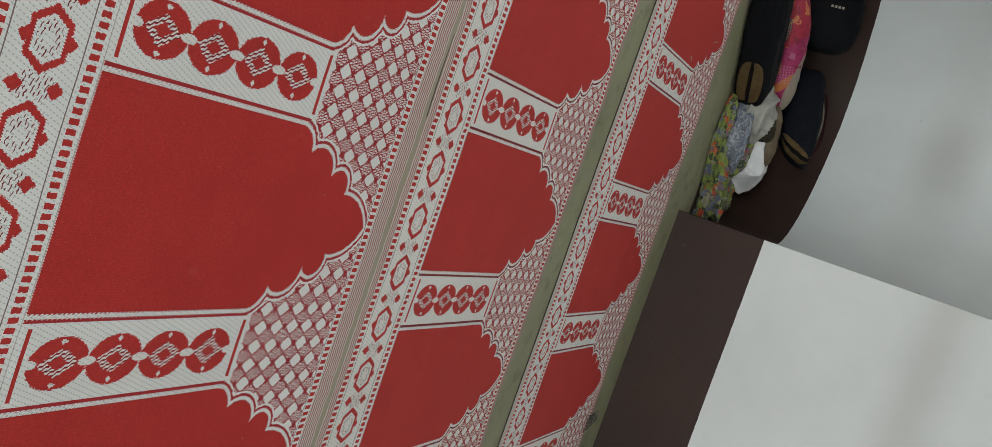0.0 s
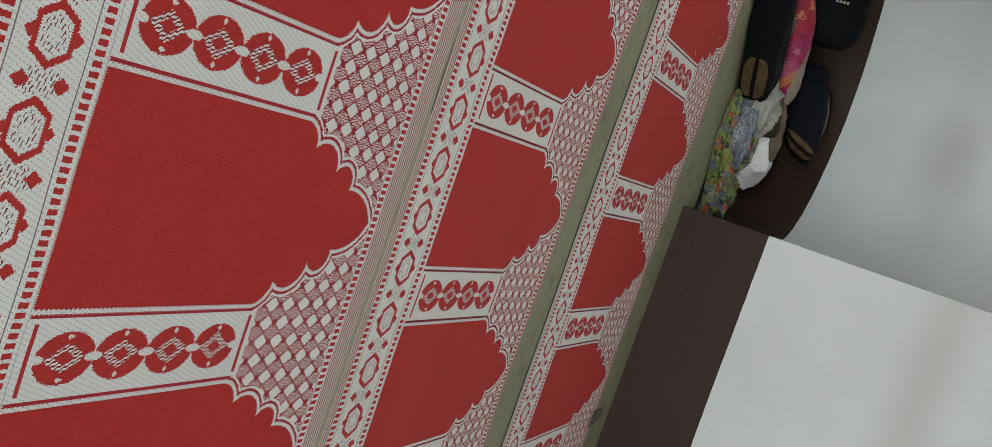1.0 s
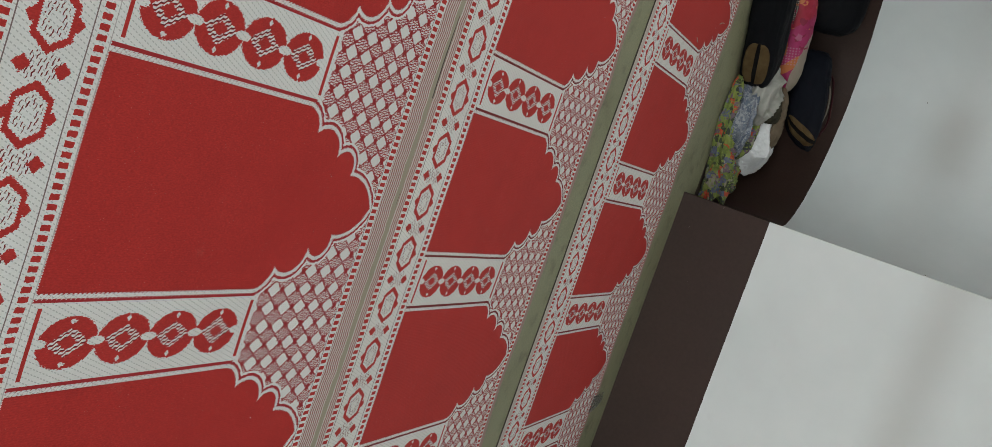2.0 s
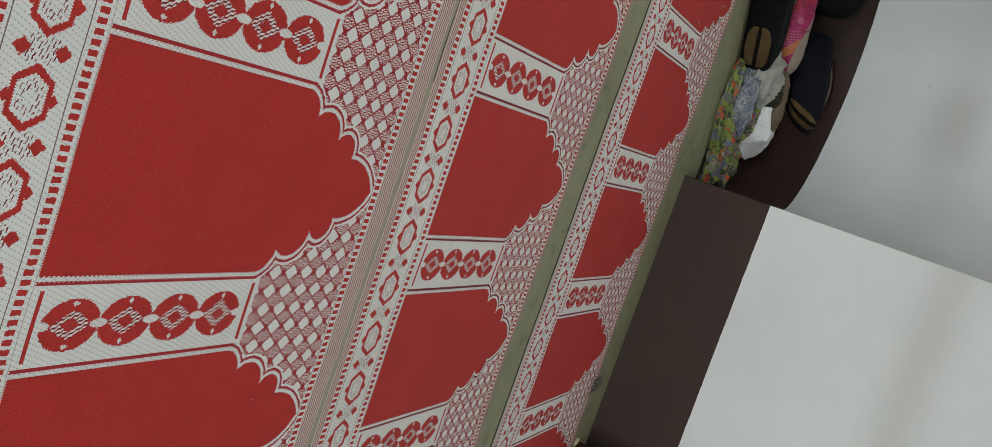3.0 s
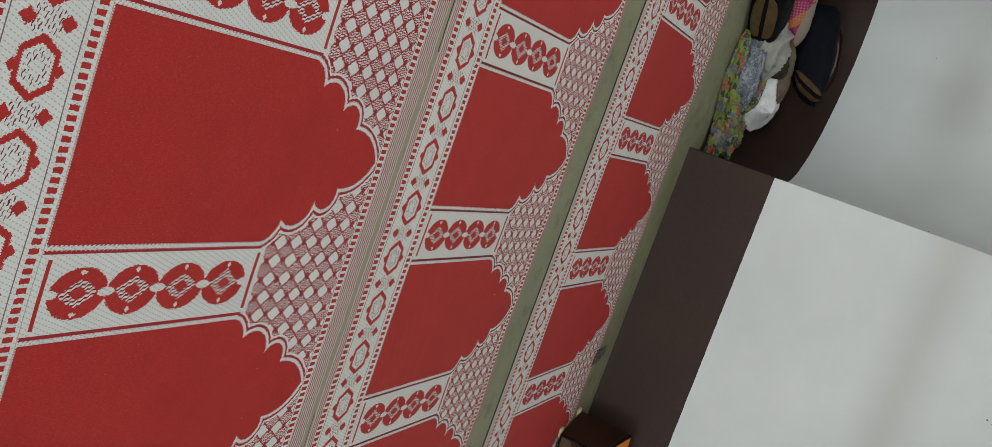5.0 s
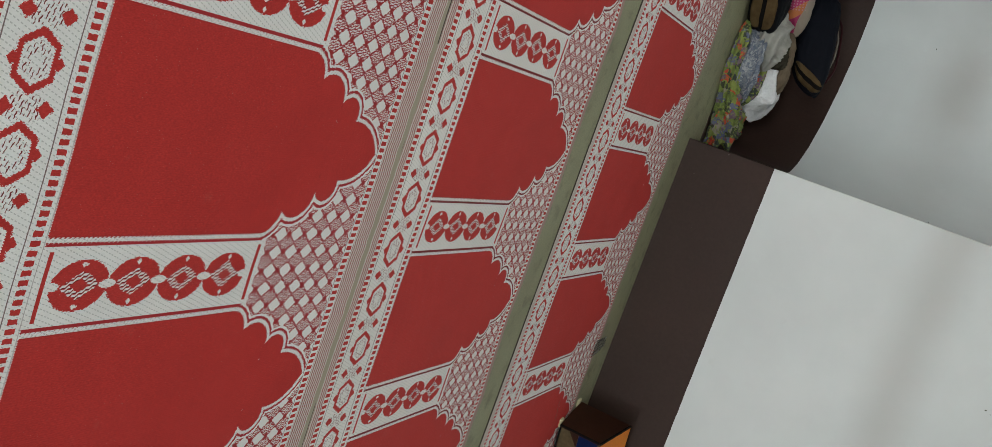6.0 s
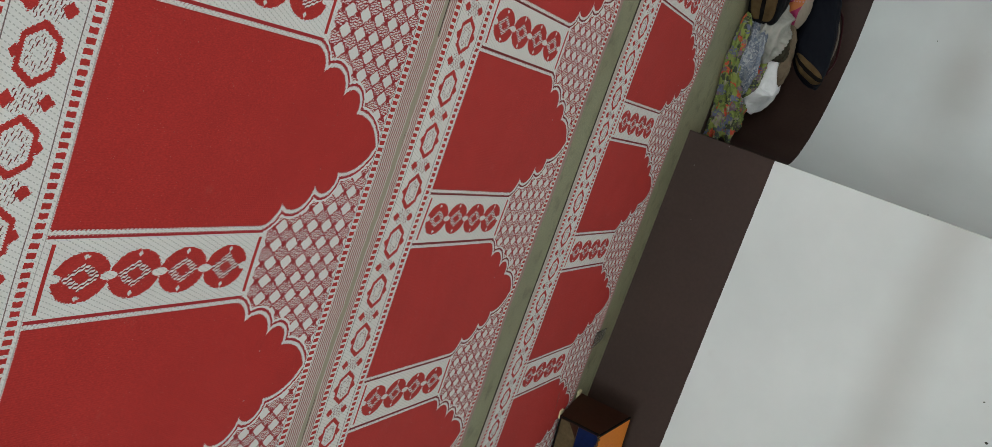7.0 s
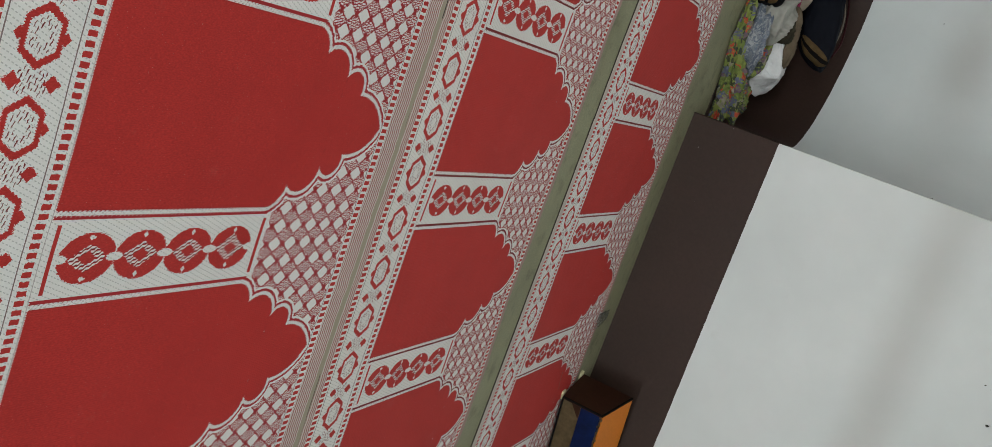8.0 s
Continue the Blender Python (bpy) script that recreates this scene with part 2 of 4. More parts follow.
def wall_paint(name, shade_mix=0.0, height=1.29, reach=0.20, spot=None):
    """White paint, optionally with a soft band of shade painted at that height; spot: x and reach of the place where it
    is darkest.
    """
    m, tree, bsdf = material(name, (0.74, 0.76, 0.75), 0.55)
    c = ramp(tree, noise_of(tree, 1.5, 5, 0.6), (0.3, (0.648, 0.692, 0.692)), (0.7, (0.728, 0.772, 0.772)))
    spots = ramp(tree, noise_of(tree, 9.0, 3, 0.5), (0.70, (0, 0, 0)), (0.80, (1, 1, 1)))
    c = mix(tree, Ex(tree, spots) * 0.10, c, (0.45, 0.44, 0.42))
    if shade_mix:
        # a soft grey band of shade, painted into the wall colour
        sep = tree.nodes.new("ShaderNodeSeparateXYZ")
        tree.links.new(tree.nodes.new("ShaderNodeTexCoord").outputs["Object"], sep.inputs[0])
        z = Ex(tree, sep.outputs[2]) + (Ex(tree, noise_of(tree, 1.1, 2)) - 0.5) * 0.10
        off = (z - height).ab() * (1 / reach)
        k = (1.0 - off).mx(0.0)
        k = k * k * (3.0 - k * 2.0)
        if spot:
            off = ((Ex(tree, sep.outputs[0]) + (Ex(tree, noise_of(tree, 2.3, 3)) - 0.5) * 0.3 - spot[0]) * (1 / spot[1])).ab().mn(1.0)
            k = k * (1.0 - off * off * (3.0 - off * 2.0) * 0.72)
        c = mix(tree, k * shade_mix, c, (0.40, 0.385, 0.36))
    tree.links.new(c, bsdf.inputs["Base Color"])
    bump(tree, bsdf, noise_of(tree, 45, 6, 0.65), 0.10, 0.004)
    return m


def cement():
    m, tree, bsdf = material("cement", (0.2, 0.19, 0.14), 0.6)
    c = ramp(tree, noise_of(tree, 3.0, 8, 0.65), (0.25, (0.215, 0.212, 0.124)), (0.75, (0.365, 0.362, 0.225)))
    c = mix(tree, Ex(tree, ramp(tree, noise_of(tree, 6.0, 5, 0.6), (0.45, (0, 0, 0)), (0.70, (1, 1, 1)))) * 0.5, c, (0.240, 0.230, 0.135))
    dark = ramp(tree, noise_of(tree, 11.0, 6, 0.7), (0.52, (0, 0, 0)), (0.70, (1, 1, 1)))
    c = mix(tree, Ex(tree, dark) * 0.6, c, (0.095, 0.088, 0.056))
    pale = ramp(tree, noise_of(tree, 22.0, 5, 0.7), (0.64, (0, 0, 0)), (0.74, (1, 1, 1)))
    c = mix(tree, Ex(tree, pale) * 0.35, c, (0.42, 0.39, 0.29))
    grit = ramp(tree, noise_of(tree, 160, 2), (0.4, (0.85, 0.85, 0.85)), (0.7, (1.12, 1.12, 1.12)))
    c = mix(tree, 1.0, c, grit, "MULTIPLY")
    tree.links.new(c, bsdf.inputs["Base Color"])
    bump(tree, bsdf, noise_of(tree, 60, 6), 0.35, 0.004)
    return m


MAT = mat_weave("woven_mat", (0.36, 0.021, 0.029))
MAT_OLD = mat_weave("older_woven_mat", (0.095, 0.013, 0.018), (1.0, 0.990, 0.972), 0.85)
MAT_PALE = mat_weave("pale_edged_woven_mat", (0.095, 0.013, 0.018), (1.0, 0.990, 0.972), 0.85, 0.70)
WHITE = wall_paint("white_wall_paint")
# these two carry a painted band of soft shade
WHITE_SHADED = wall_paint("shaded_white_wall_paint", 0.40)
NICHE_SHADED = wall_paint("shaded_white_niche_paint", 0.55, 1.03, 0.27, (-0.10, 0.42))
BROWN = worn("brown_oil_paint", (0.0340, 0.0180, 0.0136), (0.0450, 0.0250, 0.0192), 2.2, 0.55, 70, 0.12, 0.003)
BROWN.node_tree.nodes["Principled BSDF"].inputs["Specular IOR Level"].default_value = 0.25
CEMENT = cement()
CEILING = wall_paint("ceiling_paint")
GLOW = bpy.data.materials.new("unseen_tube_glow")
GLOW.use_nodes = True
gb = GLOW.node_tree.nodes["Principled BSDF"]
gb.inputs["Emission Color"].default_value = (0.93, 0.98, 1.0, 1)
gb.inputs["Emission Strength"].default_value = 4.0


# ---- mesh helpers ----
def finish(bm, name, mats, smooth=False):
    me = bpy.data.meshes.new(name)
    bm.normal_update()
    bm.to_mesh(me)
    bm.free()
    for mm in (mats if isinstance(mats, (list, tuple)) else [mats]):
        me.materials.append(mm)
    if smooth:
        for p in me.polygons:
            p.use_smooth = True
    return me


def part(name, bm, mats, parent, label="", smooth=False):
    ob = new(name, finish(bm, name, mats, smooth))
    if parent is not None:
        ob.parent = parent
    if label:
        ob["label"] = label
    return ob


def box_bm(*boxes, bevel=0.0):
    """Boxes (x0, y0, z0, x1, y1, z1) in one bmesh."""
    bm = bmesh.new()
    for x0, y0, z0, x1, y1, z1 in boxes:
        bmesh.ops.create_cube(bm, size=1.0, matrix=Matrix.Translation(((x0 + x1) / 2, (y0 + y1) / 2, (z0 + z1) / 2)) @ Matrix.Diagonal((x1 - x0, y1 - y0, z1 - z0, 1)))
    if bevel:
        bmesh.ops.bevel(bm, geom=bm.edges[:], offset=bevel, segments=2, affect="EDGES", profile=0.6)
    return bm


def structure(name, bm, mats, label):
    return tagged(part(name, bm, mats, None), label, name.split("_")[0], kind="structure")


def sweep(profile, z0, z1, thick):
    """A wall along a plan line, from z0 to z1, thickened to the line's left."""
    bm = bmesh.new()
    n = len(profile)
    out = []
    for i, p in enumerate(profile):
        a, b = Vector(profile[max(i - 1, 0)]), Vector(profile[min(i + 1, n - 1)])
        t = (b - a).normalized()
        out.append(Vector(p) + Vector((-t.y, t.x)) * thick)
    rows = [[bm.verts.new((*p, z)) for p in line] for line, z in ((profile, z0), (profile, z1), (out, z1), (out, z0))]
    for r in range(4):
        a, b = rows[r], rows[(r + 1) % 4]
        for i in range(n - 1):
            bm.faces.new((a[i], a[i + 1], b[i + 1], b[i]))
    for i in (0, n - 1):
        bm.faces.new([r[i] for r in rows])
    bmesh.ops.recalc_face_normals(bm, faces=bm.faces)
    return bm


# ---- the room ----
T = 0.2
structure("floor", box_bm((X0, Y0, -0.1, X1, NYC + 1.3, 0.0)), CEMENT, "worn greenish grey cement floor")
structure("ceiling", box_bm((X0 - T, Y0 - T, CEIL, X1 + T, NYC + 1.3, CEIL + 0.15)), CEILING, "plain white painted ceiling")
NZ = 2.6
structure("wall_north", box_bm((X0, YW, 0, NX0, YW + T, CEIL), (NX1, YW, 0, X1, YW + T, CEIL), (NX0, YW, NZ, NX1, YW + T, CEIL)), WHITE_SHADED,
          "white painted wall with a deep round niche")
# openings added for the window lamps
cuts = sorted(wx + k * WW for wx, _ in ADDED_WINDOWS for k in (-1, 1))
walls = [(X0, Y0 - T, 0, X1, Y0, WZ0), (X0, Y0 - T, WZ1, X1, Y0, CEIL)]
for p, q in zip([X0] + cuts[1::2], cuts[0::2] + [X1]):
    walls.append((p, Y0 - T, WZ0, q, Y0, WZ1))
structure("wall_south", box_bm(*walls), WHITE, "unseen white painted wall with four openings added for light")
structure("wall_west", box_bm((X0 - T, Y0 - T, 0, X0, YW + T, CEIL)), WHITE, "plain white painted wall")
structure("wall_east", box_bm((X1, Y0 - T, 0, X1 + T, YW + T, CEIL)), WHITE, "plain white painted wall")
NC, NR = (NX0 + NX1) / 2, (NX1 - NX0) / 2


def niche_arc(inset=0.0, n=1.8, steps=129):
    """The niche's round back in plan, from the east jamb to the west one, inset from the plaster."""
    line = []
    for a in np.linspace(0, math.pi, steps):
        ca, sa = math.cos(a), math.sin(a)
        q = (abs(ca) ** n + abs(sa) ** n) ** (-1 / n)
        line.append((NC + (NR - inset) * ca * q, NYC + (NDEEP - inset) * sa * q))
    return line


niche = [(NX1, YW + T)] + niche_arc() + [(NX0, YW + T)]
bm = sweep(niche[::-1], 0, NZ, 0.12)
structure("wall_niche", bm, NICHE_SHADED, "curved white painted wall of the niche")
def plate(outline, z0, z1):
    """A flat slab over a plan outline."""
    bm = bmesh.new()
    lo, hi = [[bm.verts.new((px, py, z)) for px, py in outline] for z in (z0, z1)]
    bm.faces.new(lo)
    bm.faces.new(hi)
    for i in range(len(lo)):
        k = (i + 1) % len(lo)
        bm.faces.new((lo[i], lo[k], hi[k], hi[i]))
    bmesh.ops.recalc_face_normals(bm, faces=bm.faces)
    return bm


# the brown paint made lighter, standing in for light missing in the niche
FLOOR_BROWN = worn("lightened_brown_floor_paint", (0.044, 0.0262, 0.0215), (0.062, 0.0385, 0.0320), 3.0, 0.5, 50, 0.12, 0.003)
structure("floor_niche", plate([(NX1 - 0.004, 7.13 * U)] + niche_arc(0.004) + [(NX0 + 0.004, 7.13 * U)], 0.0002, 0.0015), FLOOR_BROWN, "dark brown painted floor of the niche")
structure("ceiling_niche", box_bm((NX0 - 0.12, YW + T, NZ, NX1 + 0.12, NYC + NDEEP + 0.13, NZ + 0.1)), WHITE, "flat white top of the niche")
G = 0.003
inner = [(NX1 - G, YW - G)] + niche_arc(G) + [(NX0 + G, YW - G)]


def brushed(bm):
    """The hand-painted top edge of a dado, a little uneven."""
    for vv in bm.verts:
        if vv.co.z > DADO - 0.001:
            vv.co.z += 0.0020 * noise.noise((vv.co.x * 7, vv.co.y * 7, 1.0)) + 0.0011 * noise.noise((vv.co.x * 38, vv.co.y * 38, 5.0))
    return bm


structure("dado_niche", brushed(sweep(inner[::-1], 0.0, DADO, G * 0.9)), BROWN, "dark brown oil-paint dado round the niche")
structure("dado_north", brushed(sweep([(px, YW - G) for px in np.linspace(NX1 - G, X1, 401)], 0.0, DADO, G * 0.9)), BROWN, "dark brown oil-paint dado on the wall")
structure("dado_west", box_bm((X0, YW - G, 0, NX0 + G, YW - 0.0002, DADO)), BROWN, "dark brown oil-paint dado on the wall")

# assumed battens out of view, added to go with the lamps
for tx, ty, watts in UNSEEN_TUBES:
    root = tagged(new("unseen_tube_light"), "assumed fluorescent batten, unseen, added to light the room", "lamp", "ceiling lights")
    root.matrix_world = pose(tx, ty, CEIL - 0.03, -90, 0, 0)
    part("housing", box_bm((-0.62, -0.02, -0.03, 0.62, 0.03, 0.03), (-0.62, 0.03, -0.02, -0.59, 0.07, 0.02), (0.59, 0.03, -0.02, 0.62, 0.07, 0.02)), WHITE, root)
    bm = bmesh.new()
    bmesh.ops.create_cone(bm, segments=12, radius1=0.013, radius2=0.013, depth=1.18, cap_ends=True, matrix=pose(0, 0.055, 0, 0, 90, 0))
    part("tube", bm, GLOW, root)


# ---- the mats ----
def prayer_mat(x0, x1, du, dv, turn, seed, over=0.0, vb=1.650, su=1.0, weave=None):
    """A long mat; du, dv: where its pattern's corner lies, in repeats; su: how far it is stretched."""
    bm = bmesh.new()
    layer = bm.loops.layers.uv.new("UVMap")
    va = -0.440
    nu, nv = int((x1 - x0) * 16), 26
    us, vs = np.linspace(x0, x1, nu + 1), np.linspace(va, vb, nv + 1)

    def at(uu, vv, top):
        wob = 0.012 * noise.noise((uu * 0.9, seed * 7.1, 0)) + 0.006 * noise.noise((uu * 3.1, seed * 3.3, 4))
        if seed > 1:      # its back edge was never cut straight
            wob += 0.050 * max(0.0, (vv - 1.15) / 0.5) ** 2 * (noise.noise((uu * 1.9, seed * 5.3, 9)) + 0.4 * noise.noise((uu * 5.2, seed * 2.7, 1)))
        edge = abs((vv - va) / (vb - va) * 2 - 1) ** 6
        lift = (0.0005 * seed if vv < 0.5 else 0.003) * edge * max(0.0, noise.noise((uu * 1.1, 2.0 * (vv > 0.5), seed)) + 0.12) + 0.0012 * (1 + noise.noise((uu * 2.3, vv * 2.3, seed + 3)))
        up = over * max(0.0, min(1.0, (uu - x1 + 0.5) / 0.4))
        return (uu * su * U, (vv + wob) * U, up + ((0.0028 + lift) if top else 0.0))
    grid = [[bm.verts.new(at(a, b, True)) for b in vs] for a in us]
    low = [[bm.verts.new(at(a, b, False)) for b in (va, vb)] for a in us]
    low_end = [[bm.verts.new(at(a, b, False)) for b in vs] for a in (x0, x1)]
    for i in range(nu):
        for j in range(nv):
            f = bm.faces.new((grid[i][j], grid[i + 1][j], grid[i + 1][j + 1], grid[i][j + 1]))
            for lp, (p, q) in zip(f.loops, ((i, j), (i + 1, j), (i + 1, j + 1), (i, j + 1))):
                lp[layer].uv = (us[p], vs[q])
        for s, jj in ((0, 0), (1, nv)):
            f = bm.faces.new((low[i][s], low[i + 1][s], grid[i + 1][jj], grid[i][jj]))
            for lp, (p, q) in zip(f.loops, ((i, jj), (i + 1, jj), (i + 1, jj), (i, jj))):
                # the third row's front side falls wholly in the painted shadow tone
                lp[layer].uv = (us[p], vs[q] - (0.02 if s == 0 and seed == 3 else 0.0))
    for e, i in ((0, 0), (1, nu)):
        for j in range(nv):
            bm.faces.new((low_end[e][j], grid[i][j], grid[i][j + 1], low_end[e][j + 1]))
    bmesh.ops.recalc_face_normals(bm, faces=bm.faces)
    for e in bm.edges:
        e.smooth = e.calc_face_angle(0.0) < 0.6
    ob = part("prayer_mat", bm, weave or MAT, None, smooth=True)
    ob.matrix_world = pose(du * U, dv * U, 0.0005, 0, 0, turn)
    return tagged(ob, "long red and white woven plastic prayer mat on the floor", "mat", "rows of prayer mats")


prayer_mat(-5.0, 8.0, 0.0085, 0.0, 0.0, 1, vb=1.748, su=0.995)
# the next rows are two mats each, overlapped
prayer_mat(1.300, 8.0, -0.164, 2.176, 0.03, 2, su=0.9961, weave=MAT_OLD)
prayer_mat(-5.0, 1.303, -0.164, 2.178, 0.03, 2, 0.0010, su=0.9961, weave=MAT_OLD)
prayer_mat(1.300, 8.0, 0.113, 4.566, 0.335, 3, su=0.9952, weave=MAT_PALE)
prayer_mat(-5.0, 1.303, 0.113, 4.568, 0.335, 3, 0.0010, su=0.9952, weave=MAT_PALE)


# ---- cloth and leather ----
def fabric(name, a, b, scale=6.0, rough=0.8, weave=900.0, strength=0.35):
    m, tree, bsdf = material(name, a, rough)
    c = ramp(tree, noise_of(tree, scale, 5), (0.3, a), (0.7, b))
    tree.links.new(c, bsdf.inputs["Base Color"])
    bsdf.inputs["Specular IOR Level"].default_value = 0.10
    bump(tree, bsdf, noise_of(tree, weave, 2), strength, 0.0008)
    return m


def printed(name, ground, spots, scale, rough=0.8):
    """Cloth printed with blotches: each cell takes a colour from the list."""
    m, tree, bsdf = material(name, ground, rough)
    co = tree.nodes.new("ShaderNodeTexCoord").outputs["Object"]
    warp = tree.nodes.new("ShaderNodeTexNoise")
    warp.inputs["Scale"].default_value = scale * 0.8
    tree.links.new(co, warp.inputs["Vector"])
    push = tree.nodes.new("ShaderNodeVectorMath")
    push.operation = "MULTIPLY_ADD"
    push.inputs[1].default_value = (0.05, 0.05, 0.05)
    tree.links.new(warp.outputs["Color"], push.inputs[0])
    tree.links.new(co, push.inputs[2])
    cells = tree.nodes.new("ShaderNodeTexVoronoi")
    cells.inputs["Scale"].default_value = scale
    tree.links.new(push.outputs[0], cells.inputs["Vector"])
    sep = tree.nodes.new("ShaderNodeSeparateColor")
    tree.links.new(cells.outputs["Color"], sep.inputs[0])
    n = len(spots)
    r = ramp(tree, sep.outputs[0], *[(i / n, c) for i, c in enumerate(spots)])
    r.node.color_ramp.interpolation = "CONSTANT"
    small = noise_of(tree, scale * 2.6, 3)
    c = mix(tree, Ex(tree, small).gt(0.58), r, ground)
    tree.links.new(c, bsdf.inputs["Base Color"])
    bump(tree, bsdf, noise_of(tree, 700, 2), 0.3, 0.0008)
    return m


BLACK = fabric("black_nylon", (0.0035, 0.0039, 0.0052), (0.0062, 0.0066, 0.0084), 5.0, 0.7)
NAVY = fabric("navy_canvas", (0.0040, 0.0050, 0.0090), (0.0070, 0.0082, 0.0130), 5.0, 0.75)
TAN = fabric("tan_suede", (0.072, 0.045, 0.019), (0.112, 0.074, 0.033), 18.0, 0.8)
ZIP = fabric("zip_tape", (0.005, 0.0045, 0.0045), (0.009, 0.008, 0.0075), 40, 0.9)
MAROON = fabric("maroon_webbing", (0.030, 0.008, 0.010), (0.045, 0.012, 0.014), 20.0, 0.7)
CREAM = fabric("cream_lining", (0.36, 0.33, 0.26), (0.46, 0.42, 0.34), 20.0, 0.8)
LINING = fabric("dull_cream_lining", (0.14, 0.12, 0.095), (0.21, 0.185, 0.15), 20.0, 0.8)
GREYC = fabric("grey_white_cotton", (0.27, 0.27, 0.24), (0.40, 0.395, 0.36), 14.0, 0.85)
BROWNC = fabric("fawn_cotton", (0.105, 0.080, 0.054), (0.165, 0.128, 0.088), 12.0, 0.85)
OLIVE = fabric("dark_olive_cotton", (0.030, 0.027, 0.018), (0.050, 0.045, 0.030), 16.0, 0.85)
BEIGE = fabric("beige_cotton", (0.21, 0.185, 0.145), (0.29, 0.26, 0.20), 12.0, 0.85)
BLUEC = printed("blue_grey_print", (0.185, 0.205, 0.235), [(0.10, 0.12, 0.165), (0.20, 0.22, 0.255), (0.32, 0.335, 0.35), (0.13, 0.155, 0.205)], 75.0)
GREENC = printed("green_flower_print", (0.20, 0.25, 0.055), [(0.13, 0.17, 0.04), (0.20, 0.24, 0.055), (0.48, 0.065, 0.03), (0.11, 0.12, 0.19), (0.15, 0.10, 0.13), (0.05, 0.06, 0.03), (0.26, 0.24, 0.18), (0.15, 0.20, 0.045), (0.04, 0.05, 0.04)], 32.0)
POLY, tree_p, bsdf_p = material("white_polythene", (0.72, 0.73, 0.74), 0.32)
tree_p.links.new(ramp(tree_p, noise_of(tree_p, 9.0, 4), (0.3, (0.62, 0.63, 0.64)), (0.7, (0.76, 0.77, 0.78))), bsdf_p.inputs["Base Color"])
bump(tree_p, bsdf_p, noise_of(tree_p, 22, 4, 0.55, dist=2.5), 0.7, 0.012)


def pink_print():
    """Magenta cloth with orange and beige patches and rows of white dots."""
    m, tree, bsdf = material("magenta_print", (0.5, 0.03, 0.18), 0.65)
    co = tree.nodes.new("ShaderNodeTexCoord").outputs["Object"]
    sep = tree.nodes.new("ShaderNodeSeparateXYZ")
    tree.links.new(co, sep.inputs[0])
    x, z = Ex(tree, sep.outputs[0]), Ex(tree, sep.outputs[2])
    slant = x + z * 0.75
    c = ramp(tree, noise_of(tree, 9.0, 3), (0.35, (0.24, 0.008, 0.062)), (0.65, (0.34, 0.020, 0.11)))
    red = ramp(tree, noise_of(tree, 14.0, 3), (0.4, (0.26, 0.008, 0.022)), (0.6, (0.33, 0.014, 0.045)))
    c = mix(tree, slant.lt(-0.02), c, red)
    orange = (0.42, 0.13, 0.035)
    wave = Ex(tree, noise_of(tree, 6.0, 2)) * 0.05
    c = mix(tree, (slant + wave).within(0.185, 0.245), c, orange)
    c = mix(tree, (z * 1.2 + x * 0.30 + wave).gt(0.130) * x.gt(0.0), c, (0.26, 0.215, 0.17))
    c = mix(tree, (z + wave).lt(0.018) * x.within(-0.15, 0.12), c, orange)
    cx, cz = ((x * 105.0).fr() - 0.5), ((z * 105.0).fr() - 0.5)
    check = mix(tree, (cx * cx + cz * cz).lt(0.10), (0.03, 0.02, 0.02), (0.45, 0.42, 0.36))
    c = mix(tree, (z + wave).lt(0.030) * x.within(-0.165, -0.045), c, check)
    mot = Ex(tree, noise_of(tree, 17.0, 2)) + x * 0.4
    c = mix(tree, mot.lt(0.34) * x.lt(-0.02), c, (0.46, 0.15, 0.05))
    c = mix(tree, Ex(tree, noise_of(tree, 23.0, 3)).gt(0.60) * x.lt(0.10), c, (0.20, 0.006, 0.035))
    dx, dz = ((x * 70.0).fr() - 0.5), ((z * 70.0).fr() - 0.5)
    dot = (dx * dx + dz * dz).lt(0.075) * x.within(0.07, 0.175) * z.within(-0.035, 0.05)
    c = mix(tree, dot * 0.7, c, (0.42, 0.22, 0.28))
    blot = near_to(x, z, 0.02, 0.035, 0.035, 0.03) + Ex(tree, noise_of(tree, 45.0, 3)) * 1.4
    c = mix(tree, blot.lt(1.25) * 0.4, c, (0.42, 0.22, 0.28))
    tree.links.new(c, bsdf.inputs["Base Color"])
    bump(tree, bsdf, noise_of(tree, 30, 5), 0.35, 0.004)
    return m


PINK = pink_print()


def smooth_path(points, n=8):
    """Points along a smooth line through the given ones."""
    p = [Vector(q) for q in points]
    p = [p[0] * 2 - p[1]] + p + [p[-1] * 2 - p[-2]]
    out = []
    for a, b, c, d in zip(p, p[1:], p[2:], p[3:]):
        for k in range(n):
            t = k / n
            out.append(0.5 * (2 * b + (c - a) * t + (2 * a - 5 * b + 4 * c - d) * t * t + (3 * b - a - 3 * c + d) * t ** 3))
    return out + [p[-2]]


def skin(p, sx, sy, sz, power, wrinkle, seed, taper=0.0, sag=0.0):
    """Where a point of the unit cube comes to lie on a stuffed bag."""
    r = (abs(p.x) ** power + abs(p.y) ** power + abs(p.z) ** power) ** (1 / power)
    q = p / r
    k = 1.0 - taper * (q.x * 0.5 + 0.5)
    c = Vector((q.x * sx, q.y * sy * k, q.z * sz * k))
    o = Vector((seed, seed * 1.7, -seed))
    f1 = noise.noise(Vector((c.x * 5, c.y * 9, c.z * 9)) + o)
    f2 = 1 - abs(noise.noise(Vector((c.x * 16, c.y * 26, c.z * 26)) + o))
    f3 = noise.noise(c * 60 + o)
    c += q.normalized() * wrinkle * (1.6 * f1 - 1.1 * f2 ** 3 + 0.25 * f3)
    c.z -= sag * (1 - q.x ** 2) * max(q.z, 0)
    return c


